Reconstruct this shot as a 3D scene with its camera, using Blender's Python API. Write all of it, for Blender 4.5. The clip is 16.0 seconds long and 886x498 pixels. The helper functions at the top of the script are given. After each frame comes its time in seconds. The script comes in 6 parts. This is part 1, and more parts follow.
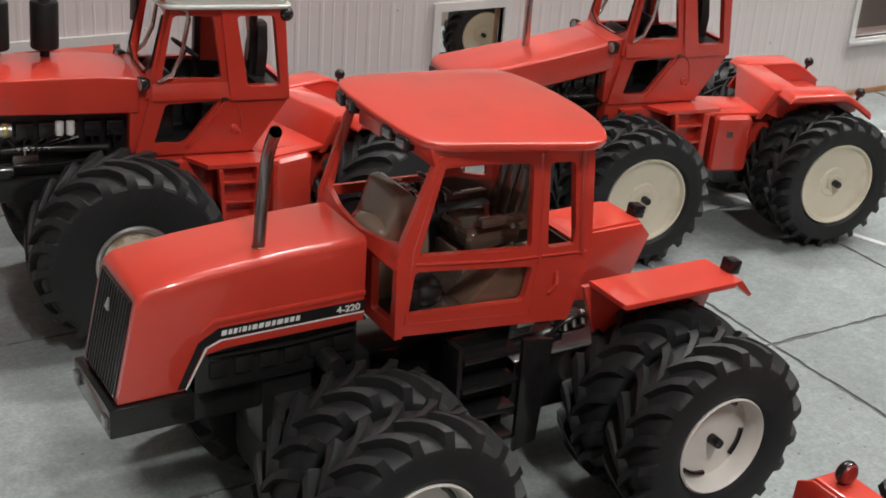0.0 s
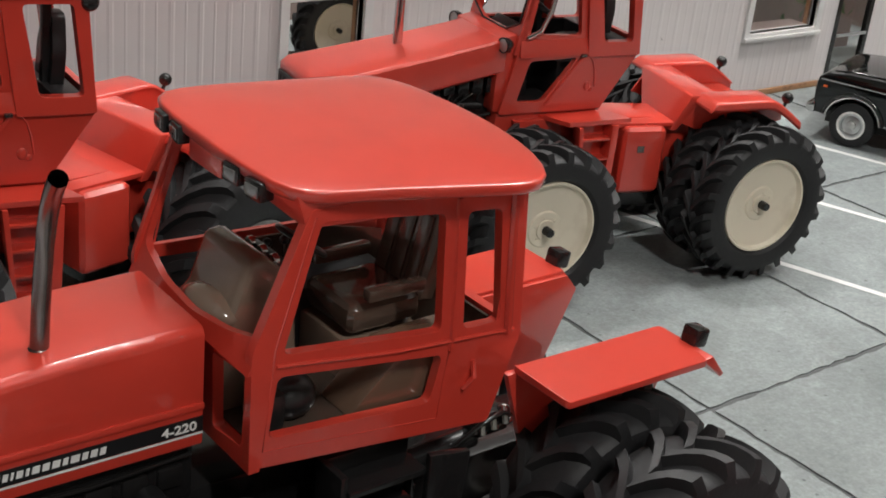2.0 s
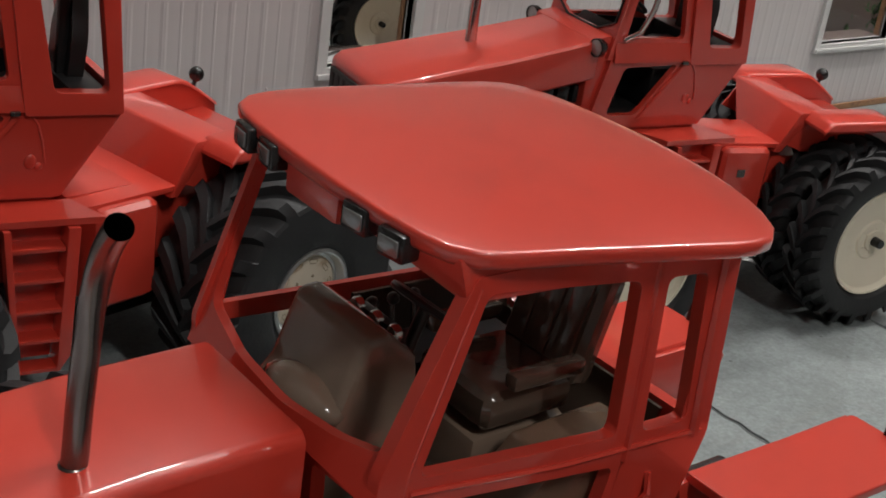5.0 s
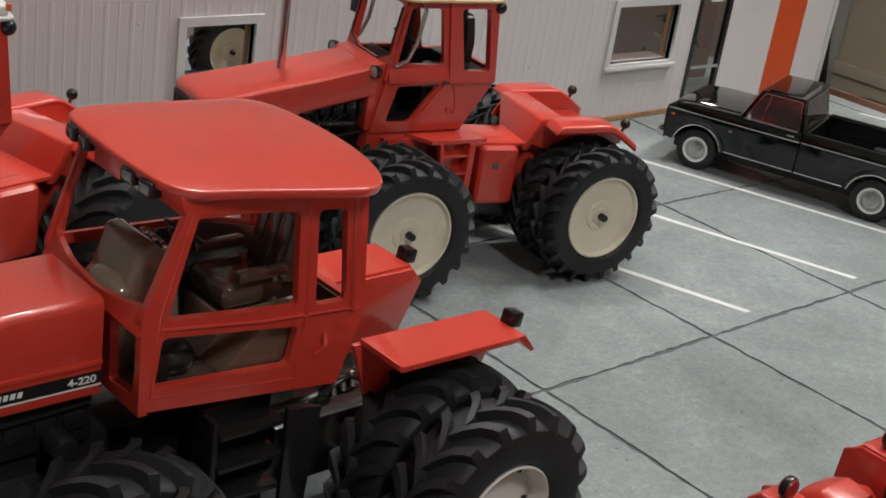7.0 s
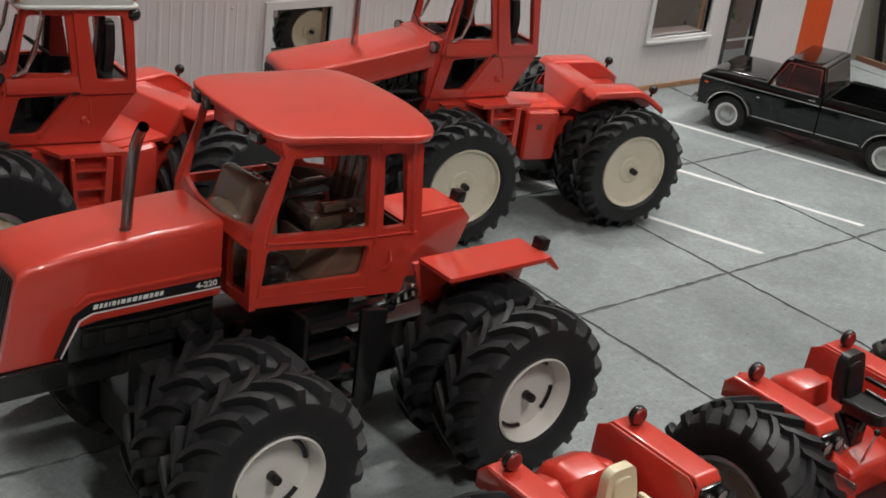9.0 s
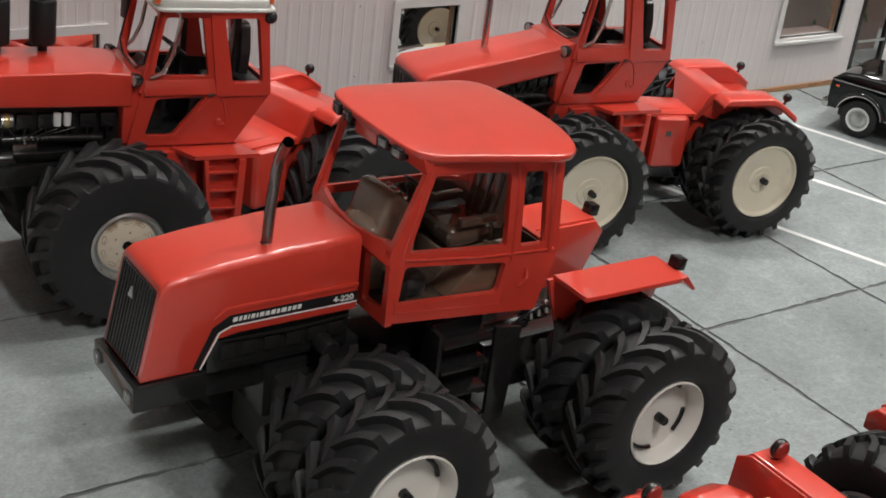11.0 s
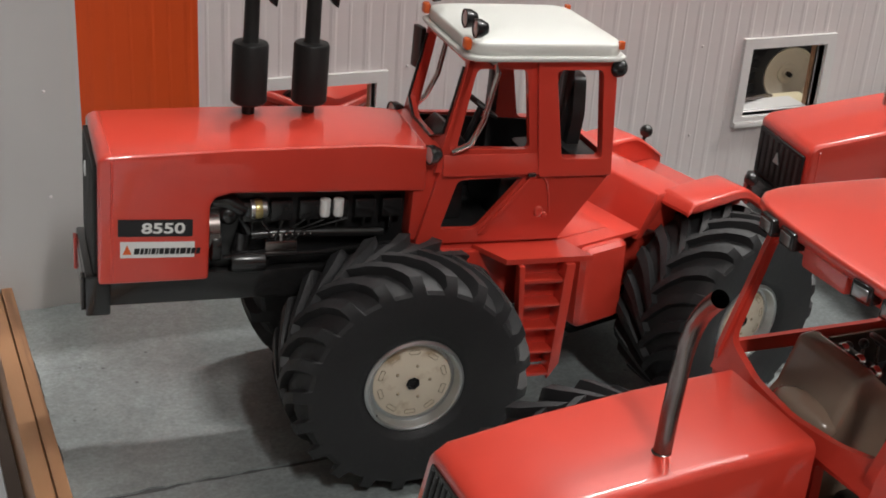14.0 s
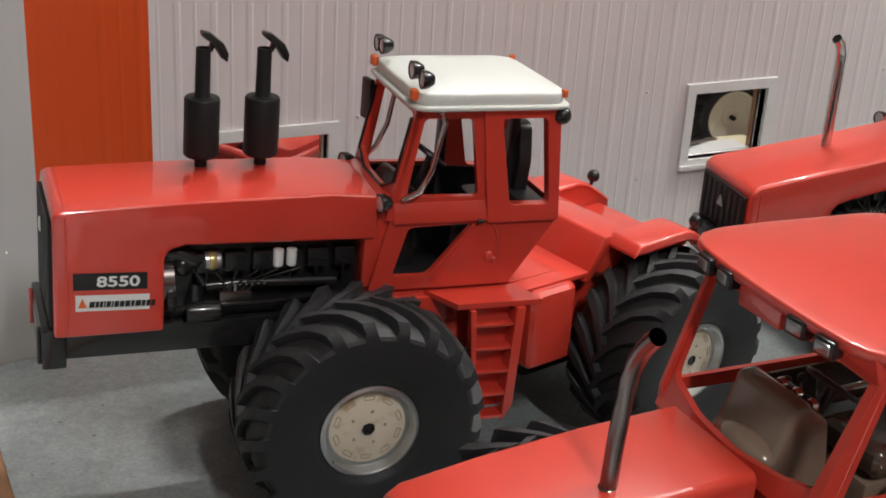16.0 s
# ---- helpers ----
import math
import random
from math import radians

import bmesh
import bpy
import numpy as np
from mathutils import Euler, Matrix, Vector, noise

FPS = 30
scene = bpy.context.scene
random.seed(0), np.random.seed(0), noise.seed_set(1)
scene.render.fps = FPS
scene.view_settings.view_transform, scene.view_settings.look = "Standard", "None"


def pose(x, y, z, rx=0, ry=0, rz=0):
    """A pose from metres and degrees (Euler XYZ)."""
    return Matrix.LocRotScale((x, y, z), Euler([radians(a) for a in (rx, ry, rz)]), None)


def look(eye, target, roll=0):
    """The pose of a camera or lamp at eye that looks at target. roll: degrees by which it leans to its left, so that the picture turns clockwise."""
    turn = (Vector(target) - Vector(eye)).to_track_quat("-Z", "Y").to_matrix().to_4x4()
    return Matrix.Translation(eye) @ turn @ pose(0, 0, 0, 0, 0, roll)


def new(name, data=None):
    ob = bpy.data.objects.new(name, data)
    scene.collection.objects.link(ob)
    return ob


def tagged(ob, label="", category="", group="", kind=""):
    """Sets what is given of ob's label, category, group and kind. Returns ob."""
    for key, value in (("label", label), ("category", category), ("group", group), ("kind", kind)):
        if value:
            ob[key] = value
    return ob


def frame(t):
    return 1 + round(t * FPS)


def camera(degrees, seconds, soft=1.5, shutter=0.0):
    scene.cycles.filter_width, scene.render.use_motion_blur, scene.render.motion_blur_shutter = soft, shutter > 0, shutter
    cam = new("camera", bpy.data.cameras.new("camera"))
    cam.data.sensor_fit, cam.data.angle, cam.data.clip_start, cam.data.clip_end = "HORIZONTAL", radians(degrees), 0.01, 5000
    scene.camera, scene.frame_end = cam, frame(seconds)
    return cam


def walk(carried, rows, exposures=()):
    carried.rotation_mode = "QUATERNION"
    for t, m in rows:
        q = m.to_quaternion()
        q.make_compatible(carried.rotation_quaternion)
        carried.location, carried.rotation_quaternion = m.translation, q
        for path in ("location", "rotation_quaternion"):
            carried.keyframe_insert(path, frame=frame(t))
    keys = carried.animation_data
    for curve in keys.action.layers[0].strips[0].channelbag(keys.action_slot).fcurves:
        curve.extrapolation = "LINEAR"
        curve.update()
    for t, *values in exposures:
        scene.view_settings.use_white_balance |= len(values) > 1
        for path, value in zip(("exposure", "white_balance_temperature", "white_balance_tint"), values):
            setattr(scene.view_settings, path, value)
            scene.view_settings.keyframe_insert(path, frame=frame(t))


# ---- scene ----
cam = camera(37.40, 16.0, soft=1.75)
PATH = [
    (0, (-0.7766, -0.6551, 0.4138), (-0.2904, 0.1150, 0.0007), 4.17),
    (0.5, (-0.7780, -0.6470, 0.4036), (-0.2886, 0.1204, -0.0107), 4.00),
    (1, (-0.7664, -0.6252, 0.3935), (-0.2675, 0.1337, -0.0250), 4.43),
    (1.5, (-0.7246, -0.5614, 0.3815), (-0.1661, 0.1565, -0.0340), 5.69),
    (2, (-0.6895, -0.4932, 0.3627), (-0.1026, 0.2076, -0.0428), 6.15),
    (2.5, (-0.6626, -0.4414, 0.3459), (-0.0610, 0.2486, -0.0565), 6.63),
    (3, (-0.6612, -0.4046, 0.3350), (-0.0532, 0.2811, -0.0652), 7.27),
    (3.2, (-0.6618, -0.3933, 0.3315), (-0.0535, 0.2928, -0.0676), 7.53),
    (5.3, (-0.6558, -0.3710, 0.3245), (-0.0548, 0.3186, -0.0796), 8.47),
    (5.5, (-0.6576, -0.3839, 0.3275), (-0.0551, 0.3055, -0.0746), 8.25),
    (6, (-0.6705, -0.4268, 0.3442), (-0.0623, 0.2594, -0.0548), 8.07),
    (6.5, (-0.7075, -0.5034, 0.3790), (-0.0831, 0.1728, -0.0122), 8.47),
    (7, (-0.7415, -0.5874, 0.4013), (-0.0958, 0.0717, 0.0157), 8.87),
    (7.5, (-0.7657, -0.6500, 0.4246), (-0.1012, -0.0078, 0.0425), 9.12),
    (8, (-0.7948, -0.6839, 0.4329), (-0.1301, -0.0422, 0.0502), 8.78),
    (8.5, (-0.8187, -0.7084, 0.4430), (-0.1975, -0.0370, 0.0388), 7.47),
    (8.7, (-0.8255, -0.7117, 0.4436), (-0.2139, -0.0325, 0.0378), 7.33),
    (10.8, (-0.8483, -0.7008, 0.4559), (-0.3060, 0.0203, 0.0248), 7.03),
    (11, (-0.8423, -0.6849, 0.4564), (-0.3043, 0.0393, 0.0252), 7.13),
    (11.5, (-0.7940, -0.6082, 0.4417), (-0.2932, 0.1384, 0.0038), 7.41),
    (12, (-0.7529, -0.5289, 0.4213), (-0.2929, 0.2415, -0.0201), 7.02),
    (12.5, (-0.7365, -0.4818, 0.4098), (-0.2985, 0.3001, -0.0337), 6.37),
    (13, (-0.7375, -0.4467, 0.4019), (-0.3205, 0.3452, -0.0443), 5.97),
    (13.5, (-0.7540, -0.4348, 0.3949), (-0.3543, 0.3669, -0.0496), 5.11),
    (14, (-0.7688, -0.4310, 0.3888), (-0.3836, 0.3856, -0.0410), 4.07),
    (14.5, (-0.7758, -0.4343, 0.3881), (-0.3933, 0.3896, -0.0301), 3.49),
    (15, (-0.7791, -0.4381, 0.3890), (-0.3909, 0.3871, -0.0215), 3.38),
    (15.5, (-0.7740, -0.4414, 0.3890), (-0.3703, 0.3807, -0.0123), 3.59),
    (16, (-0.7700, -0.4430, 0.3937), (-0.3526, 0.3753, -0.0013), 3.54),
]
EXPOSURES = [(0, 0.02), (1, 0.03), (1.5, 0.10), (2, -0.1), (3, -0.45), (5.5, -0.62), (7, -0.42), (8.5, -0.38), (10.8, -0.12), (11.5, -0.06), (12.5, -0.38), (13, -0.29), (14, 0.0), (16, 0.02)]
walk(cam, [(t, look(e, g, r)) for t, e, g, r in PATH], EXPOSURES)

# ---- light ----
world = bpy.data.worlds.new("room_air")
scene.world = world
world.use_nodes = True
world.node_tree.nodes["Background"].inputs[0].default_value = (0.9, 0.92, 1.0, 1)
world.node_tree.nodes["Background"].inputs[1].default_value = 0.25


def ceiling_or_fill_lamp(x, y, z, sx, sy, watts, tint, up=False):
    d = bpy.data.lights.new("ceiling_or_fill_lamp", "AREA")
    d.shape, d.size, d.size_y, d.energy, d.color = "RECTANGLE", sx, sy, watts, tint
    ob = new("ceiling_or_fill_lamp", d)
    ob.matrix_world = pose(x, y, z, 180 if up else 0)
    return ob


ceiling_or_fill_lamp(-0.62, -1.25, 1.5, 0.07, 0.45, 17.0, (1.0, 0.975, 0.945))
ceiling_or_fill_lamp(0.85, -0.10, 1.5, 0.36, 0.06, 13.0, (1.0, 0.975, 0.945))
ceiling_or_fill_lamp(0.00, 0.62, 1.66, 0.36, 0.06, 17.0, (1.0, 0.975, 0.945))
# Added uplight, no fixture of the room: brightens the ceiling for soft overhead fill.
ceiling_or_fill_lamp(0.75, -0.1, 1.35, 1.4, 0.12, 36.0, (1.0, 0.98, 0.96), up=True)


# ---- materials ----
def material(name, color, rough=0.5, metal=0.0, coat=0.0, vary=0.12, scale=40.0, bump=0.0, bump_scale=300.0, spots=0.0, spot_color=(0.1, 0.08, 0.06), spot_scale=60.0, spec=0.5, grain=(1, 1, 1)):
    """A painted, moulded or cast surface: base colour with slow drift, fine grain, stains and relief."""
    m = bpy.data.materials.new(name)
    m.use_nodes = True
    nt = m.node_tree
    b = nt.nodes["Principled BSDF"]
    b.inputs["Metallic"].default_value = metal
    b.inputs["Coat Weight"].default_value = coat
    b.inputs["Coat Roughness"].default_value = 0.03
    b.inputs["Coat IOR"].default_value = 1.5
    b.inputs["Specular IOR Level"].default_value = spec
    tc = nt.nodes.new("ShaderNodeTexCoord")
    mp = nt.nodes.new("ShaderNodeMapping")
    mp.inputs["Scale"].default_value = grain
    nt.links.new(tc.outputs["Object"], mp.inputs["Vector"])
    n1 = nt.nodes.new("ShaderNodeTexNoise")
    n1.inputs["Scale"].default_value, n1.inputs["Detail"].default_value = scale, 5
    n2 = nt.nodes.new("ShaderNodeTexNoise")
    n2.inputs["Scale"].default_value, n2.inputs["Detail"].default_value = bump_scale, 3
    for n in (n1, n2):
        nt.links.new(mp.outputs["Vector"], n.inputs["Vector"])
    info = nt.nodes.new("ShaderNodeObjectInfo")
    add = nt.nodes.new("ShaderNodeMath")
    add.operation = "MULTIPLY_ADD"
    add.inputs[1].default_value, add.inputs[2].default_value = vary * 0.5, 1 - vary * 0.75
    nt.links.new(info.outputs["Random"], add.inputs[0])
    mul = nt.nodes.new("ShaderNodeMath")
    mul.operation = "MULTIPLY_ADD"
    mul.inputs[1].default_value = vary
    nt.links.new(n1.outputs["Fac"], mul.inputs[0])
    nt.links.new(add.outputs[0], mul.inputs[2])
    mix = nt.nodes.new("ShaderNodeVectorMath")
    mix.operation = "SCALE"
    mix.inputs[0].default_value = color
    nt.links.new(mul.outputs[0], mix.inputs["Scale"])
    out = mix.outputs[0]
    if spots:
        n3 = nt.nodes.new("ShaderNodeTexNoise")
        n3.inputs["Scale"].default_value, n3.inputs["Detail"].default_value = spot_scale, 8
        nt.links.new(mp.outputs["Vector"], n3.inputs["Vector"])
        ramp = nt.nodes.new("ShaderNodeValToRGB")
        ramp.color_ramp.elements[0].position, ramp.color_ramp.elements[1].position = 0.55, 0.72
        ramp.color_ramp.elements[1].color = (spots, spots, spots, 1)
        ramp.color_ramp.elements[0].color = (0, 0, 0, 1)
        nt.links.new(n3.outputs["Fac"], ramp.inputs[0])
        mx = nt.nodes.new("ShaderNodeMix")
        mx.data_type = "RGBA"
        nt.links.new(ramp.outputs[0], mx.inputs["Factor"])
        nt.links.new(out, mx.inputs["A"])
        mx.inputs["B"].default_value = (*spot_color, 1)
        out = mx.outputs["Result"]
    nt.links.new(out, b.inputs["Base Color"])
    rr = nt.nodes.new("ShaderNodeMath")
    rr.operation = "MULTIPLY_ADD"
    rr.inputs[1].default_value, rr.inputs[2].default_value = rough * 0.5, rough * 0.75
    nt.links.new(n1.outputs["Fac"], rr.inputs[0])
    nt.links.new(rr.outputs[0], b.inputs["Roughness"])
    if bump:
        bp = nt.nodes.new("ShaderNodeBump")
        bp.inputs["Strength"].default_value, bp.inputs["Distance"].default_value = bump, 0.0005
        nt.links.new(n2.outputs["Fac"], bp.inputs["Height"])
        nt.links.new(bp.outputs[0], b.inputs["Normal"])
        if coat:
            nt.links.new(bp.outputs[0], b.inputs["Coat Normal"])
    return m


def slab_material(name):
    """Painted slabs: cloudy patches, fine pale grit, dark specks and scuffs, uneven sheen."""
    m = bpy.data.materials.new(name)
    m.use_nodes = True
    nt = m.node_tree
    b = nt.nodes["Principled BSDF"]
    tc = nt.nodes.new("ShaderNodeTexCoord")

    def noise(scale, detail, rough=0.6):
        n = nt.nodes.new("ShaderNodeTexNoise")
        n.inputs["Scale"].default_value, n.inputs["Detail"].default_value, n.inputs["Roughness"].default_value = scale, detail, rough
        nt.links.new(tc.outputs["Object"], n.inputs["Vector"])
        return n.outputs["Fac"]

    def band(fac, lo, hi, a, c):
        r = nt.nodes.new("ShaderNodeMapRange")
        r.inputs["From Min"].default_value, r.inputs["From Max"].default_value = lo, hi
        r.inputs["To Min"].default_value, r.inputs["To Max"].default_value = a, c
        nt.links.new(fac, r.inputs["Value"])
        return r.outputs["Result"]

    def math_of(op, x, y):
        n = nt.nodes.new("ShaderNodeMath")
        n.operation = op
        nt.links.new(x, n.inputs[0])
        nt.links.new(y, n.inputs[1])
        return n.outputs[0]

    cloud = band(noise(7, 6), 0.32, 0.68, 0.80, 1.18)
    blot = band(noise(32, 7, 0.7), 0.35, 0.7, 0.90, 1.13)
    grit = band(noise(420, 3), 0.35, 0.65, 0.88, 1.12)
    flake = band(noise(150, 7, 0.72), 0.40, 0.62, 0.90, 1.12)
    worn = band(noise(58, 8, 0.75), 0.56, 0.66, 1.0, 1.16)
    vo = nt.nodes.new("ShaderNodeTexVoronoi")
    vo.inputs["Scale"].default_value = 55
    nt.links.new(tc.outputs["Object"], vo.inputs["Vector"])
    speck = band(vo.outputs["Distance"], 0.035, 0.075, 0.45, 1.0)
    scuff = band(noise(16, 9, 0.75), 0.655, 0.70, 1.0, 0.80)
    info = nt.nodes.new("ShaderNodeObjectInfo")
    each = band(info.outputs["Random"], 0.0, 1.0, 0.93, 1.06)
    v = math_of("MULTIPLY", cloud, blot)
    for q in (grit, flake, worn, speck, scuff, each):
        v = math_of("MULTIPLY", v, q)
    c = nt.nodes.new("ShaderNodeVectorMath")
    c.operation = "SCALE"
    c.inputs[0].default_value = (0.232, 0.258, 0.256)
    nt.links.new(v, c.inputs["Scale"])
    nt.links.new(c.outputs[0], b.inputs["Base Color"])
    nt.links.new(band(noise(11, 6), 0.3, 0.7, 0.30, 0.55), b.inputs["Roughness"])
    bp = nt.nodes.new("ShaderNodeBump")
    bp.inputs["Strength"].default_value, bp.inputs["Distance"].default_value = 0.4, 0.0005
    nt.links.new(math_of("ADD", noise(380, 4), noise(60, 3)), bp.inputs["Height"])
    nt.links.new(bp.outputs[0], b.inputs["Normal"])
    return m


RED = material("red_paint", (0.60, 0.047, 0.028), 0.34, coat=1.0, vary=0.14, scale=14, bump=0.13, bump_scale=70, spots=0.25, spot_color=(0.4, 0.03, 0.015), spot_scale=25)
BLACK = material("black_paint", (0.015, 0.0143, 0.0145), 0.20, coat=0.3, vary=0.3, scale=60, spec=0.4, bump=0.08, bump_scale=200)
RUBBER = material("rubber", (0.0168, 0.0168, 0.0180), 0.55, vary=0.35, scale=30, bump=0.3, bump_scale=420, spots=0.5, spot_color=(0.033, 0.032, 0.031), spot_scale=18, spec=0.4)
WHITE_RIM = material("white_rim", (0.78, 0.75, 0.70), 0.35, coat=0.2, vary=0.1, scale=40, spots=0.3, spot_color=(0.55, 0.50, 0.44), spot_scale=40)
CREAM_RIM = material("cream_rim", (0.76, 0.69, 0.55), 0.5, vary=0.12, scale=35, spots=0.35, spot_color=(0.45, 0.37, 0.24), spot_scale=45)
WORN_EDGE = material("worn_edge", (0.34, 0.27, 0.18), 0.6, vary=0.3, scale=90)
OLD_RIM = material("stained_rim", (0.66, 0.58, 0.46), 0.55, vary=0.25, scale=60, spots=0.8, spot_color=(0.33, 0.20, 0.09), spot_scale=90)
SILVER = material("silver_paint", (0.52, 0.53, 0.53), 0.3, metal=0.85, vary=0.2, scale=60, spots=0.5, spot_color=(0.3, 0.28, 0.25))
CHROME = material("chrome", (0.62, 0.61, 0.6), 0.16, metal=1.0, vary=0.2, scale=50)
STEEL = material("dark_steel", (0.2, 0.17, 0.16), 0.25, metal=0.9, vary=0.3, scale=80, spots=0.4, spot_color=(0.1, 0.06, 0.05))
BROWN = material("brown_plastic", (0.22, 0.157, 0.116), 0.18, coat=1.0, vary=0.25, scale=50, bump=0.1)
SEAT_BLACK = material("black_vinyl", (0.013, 0.013, 0.0135), 0.33, coat=0.15, vary=0.3, scale=60, bump=0.12)
ROOF_WHITE = material("white_roof", (0.63, 0.635, 0.60), 0.4, coat=0.15, vary=0.06, scale=30)
ROOF_TAN = material("tan_roof", (0.72, 0.52, 0.30), 0.45, vary=0.1, scale=30)
SEAT_CREAM = material("cream_seat", (0.70, 0.62, 0.42), 0.4, vary=0.1, scale=50)
AMBER = material("amber_lens", (0.75, 0.13, 0.03), 0.2, coat=0.5, vary=0.1)
RED_LENS = material("red_lens", (0.24, 0.022, 0.018), 0.38, coat=0.15, vary=0.2, scale=90)
LENS = material("clear_lens", (0.55, 0.56, 0.56), 0.10, metal=0.5, coat=0.6, vary=0.25, scale=200)
LENS_DIM = material("dim_lens", (0.20, 0.205, 0.205), 0.10, metal=0.4, coat=0.7, vary=0.4, scale=300)
DECAL_BLACK = material("decal_black", (0.012, 0.012, 0.013), 0.3, vary=0.1)
DECAL_WHITE = material("decal_white", (0.76, 0.76, 0.74), 0.35, vary=0.05)
BRASS = material("brass", (0.55, 0.45, 0.2), 0.3, metal=0.6, vary=0.2)
SLAB = slab_material("slab_grey")
JOINT = material("joint_grey", (0.095, 0.098, 0.10), 0.8, vary=0.3, scale=60, bump=0.4)
LINE = material("line_paint", (0.74, 0.74, 0.73), 0.5, vary=0.1, scale=50, spots=0.3, spot_color=(0.4, 0.41, 0.4), spot_scale=120)
SIDING = material("siding", (0.66, 0.615, 0.61), 0.42, vary=0.05, scale=12, spots=0.12, spot_color=(0.5, 0.46, 0.45), spot_scale=12)
ORANGE = material("orange_panel", (0.62, 0.075, 0.012), 0.4, vary=0.07, scale=12)
TRIM = material("white_trim", (0.66, 0.65, 0.64), 0.35, vary=0.06, scale=30)
OAK = material("oak", (0.34, 0.175, 0.085), 0.5, vary=0.35, scale=90, bump=0.3, bump_scale=160, spots=0.75, spot_color=(0.13, 0.06, 0.028), spot_scale=110, grain=(1, 0.06, 1))
OAK_DARK = material("dark_edge_wood", (0.17, 0.08, 0.05), 0.5, vary=0.35, scale=90, bump=0.3, bump_scale=160, spots=0.6, spot_color=(0.08, 0.04, 0.025), spot_scale=110, grain=(1, 0.06, 1))
SEAT_BROWN = material("seat_brown", (0.095, 0.066, 0.049), 0.16, coat=1.0, vary=0.25, scale=50, bump=0.1)
END_PANEL = material("end_panel", (0.50, 0.495, 0.485), 0.5, vary=0.06, scale=10, spots=0.1, spot_color=(0.42, 0.41, 0.40), spot_scale=14)
DUSTY = material("dusty_rubber", (0.046, 0.048, 0.042), 0.65, vary=0.35, scale=30, bump=0.3, bump_scale=420, spots=0.6, spot_color=(0.085, 0.085, 0.075), spot_scale=22, spec=0.3)
# For unseen walls only: paler than ROOM_WALL so they bounce fill light.
BOUNCE_WALL = material("pale_bounce_wall", (0.50, 0.485, 0.455), 0.7, vary=0.06, scale=3)
ROOM_WALL = material("room_wall", (0.34, 0.325, 0.29), 0.7, vary=0.08, scale=3)
CONSOLE = material("console_brown", (0.135, 0.084, 0.056), 0.2, coat=0.8, vary=0.25, scale=50, bump=0.1)
CEILING = material("ceiling_white", (0.80, 0.80, 0.79), 0.8, vary=0.05, scale=3)
DARK_FLOOR = material("room_floor", (0.07, 0.05, 0.04), 0.8, vary=0.4, scale=6)
TRUCK_BLACK = material("truck_black", (0.004, 0.005, 0.005), 0.1, coat=0.25, vary=0.2, scale=30)
BED_BLACK = material("bed_black", (0.01, 0.01, 0.01), 0.6, vary=0.2)
PLASTIC_WHITE = material("white_plastic", (0.62, 0.66, 0.70), 0.3, vary=0.05)
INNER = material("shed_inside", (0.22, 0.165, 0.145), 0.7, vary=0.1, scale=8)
WHEEL_ALU = material("grey_rim", (0.60, 0.56, 0.46), 0.45, vary=0.2, scale=50, spots=0.4, spot_color=(0.34, 0.29, 0.21), spot_scale=50)
LEAF = material("leaf", (0.05, 0.12, 0.03), 0.5, vary=0.4, scale=40)


def glass_material(name, tint, rough=0.02):
    m = bpy.data.materials.new(name)
    m.use_nodes = True
    b = m.node_tree.nodes["Principled BSDF"]
    b.inputs["Base Color"].default_value = (*tint, 1)
    b.inputs["Transmission Weight"].default_value = 1.0
    b.inputs["Roughness"].default_value = rough
    b.inputs["IOR"].default_value = 1.2
    return m


GLASS = glass_material("window_glass", (0.75, 0.75, 0.75))


# ---- building helpers ----
def finish(bm, bevel=0.0, segs=2, smooth=True, angle=35):
    if bevel:
        edges = [e for e in bm.edges if len(e.link_faces) == 2 and e.calc_face_angle(0) > radians(30)]
        bmesh.ops.bevel(bm, geom=edges, offset=bevel, segments=segs, affect="EDGES", profile=0.6, clamp_overlap=True)
    bmesh.ops.recalc_face_normals(bm, faces=bm.faces)
    if smooth:
        for f in bm.faces:
            f.smooth = True
        for e in bm.edges:
            if len(e.link_faces) == 2 and e.calc_face_angle(0) > radians(angle):
                e.smooth = False
    return bm


def mesh_of(name, bm, mat):
    me = bpy.data.meshes.new(name)
    bm.to_mesh(me)
    bm.free()
    me.materials.append(mat)
    return me


def part(name, bm, mat, parent, label=""):
    ob = new(name, mesh_of(name, bm, mat) if isinstance(bm, bmesh.types.BMesh) else bm)
    ob.parent = parent
    if label:
        ob["label"] = label
    return ob


def thing(name, m, label, category, group="", kind=""):
    ob = new(name)
    ob.empty_display_size = 0.01
    ob.matrix_world = m
    return tagged(ob, label, category, group, kind)


def join(*bms):
    out = bmesh.new()
    for b in bms:
        me = bpy.data.meshes.new("tmp")
        b.to_mesh(me)
        b.free()
        out.from_mesh(me)
        bpy.data.meshes.remove(me)
    return out


def box(x0, x1, y0, y1, z0, z1, bevel=0.0, segs=2):
    bm = bmesh.new()
    bmesh.ops.create_cube(bm, size=1, matrix=Matrix.Translation(((x0 + x1) / 2, (y0 + y1) / 2, (z0 + z1) / 2)) @ Matrix.Diagonal((abs(x1 - x0), abs(y1 - y0), abs(z1 - z0), 1)))
    return finish(bm, bevel, segs, smooth=bevel > 0)


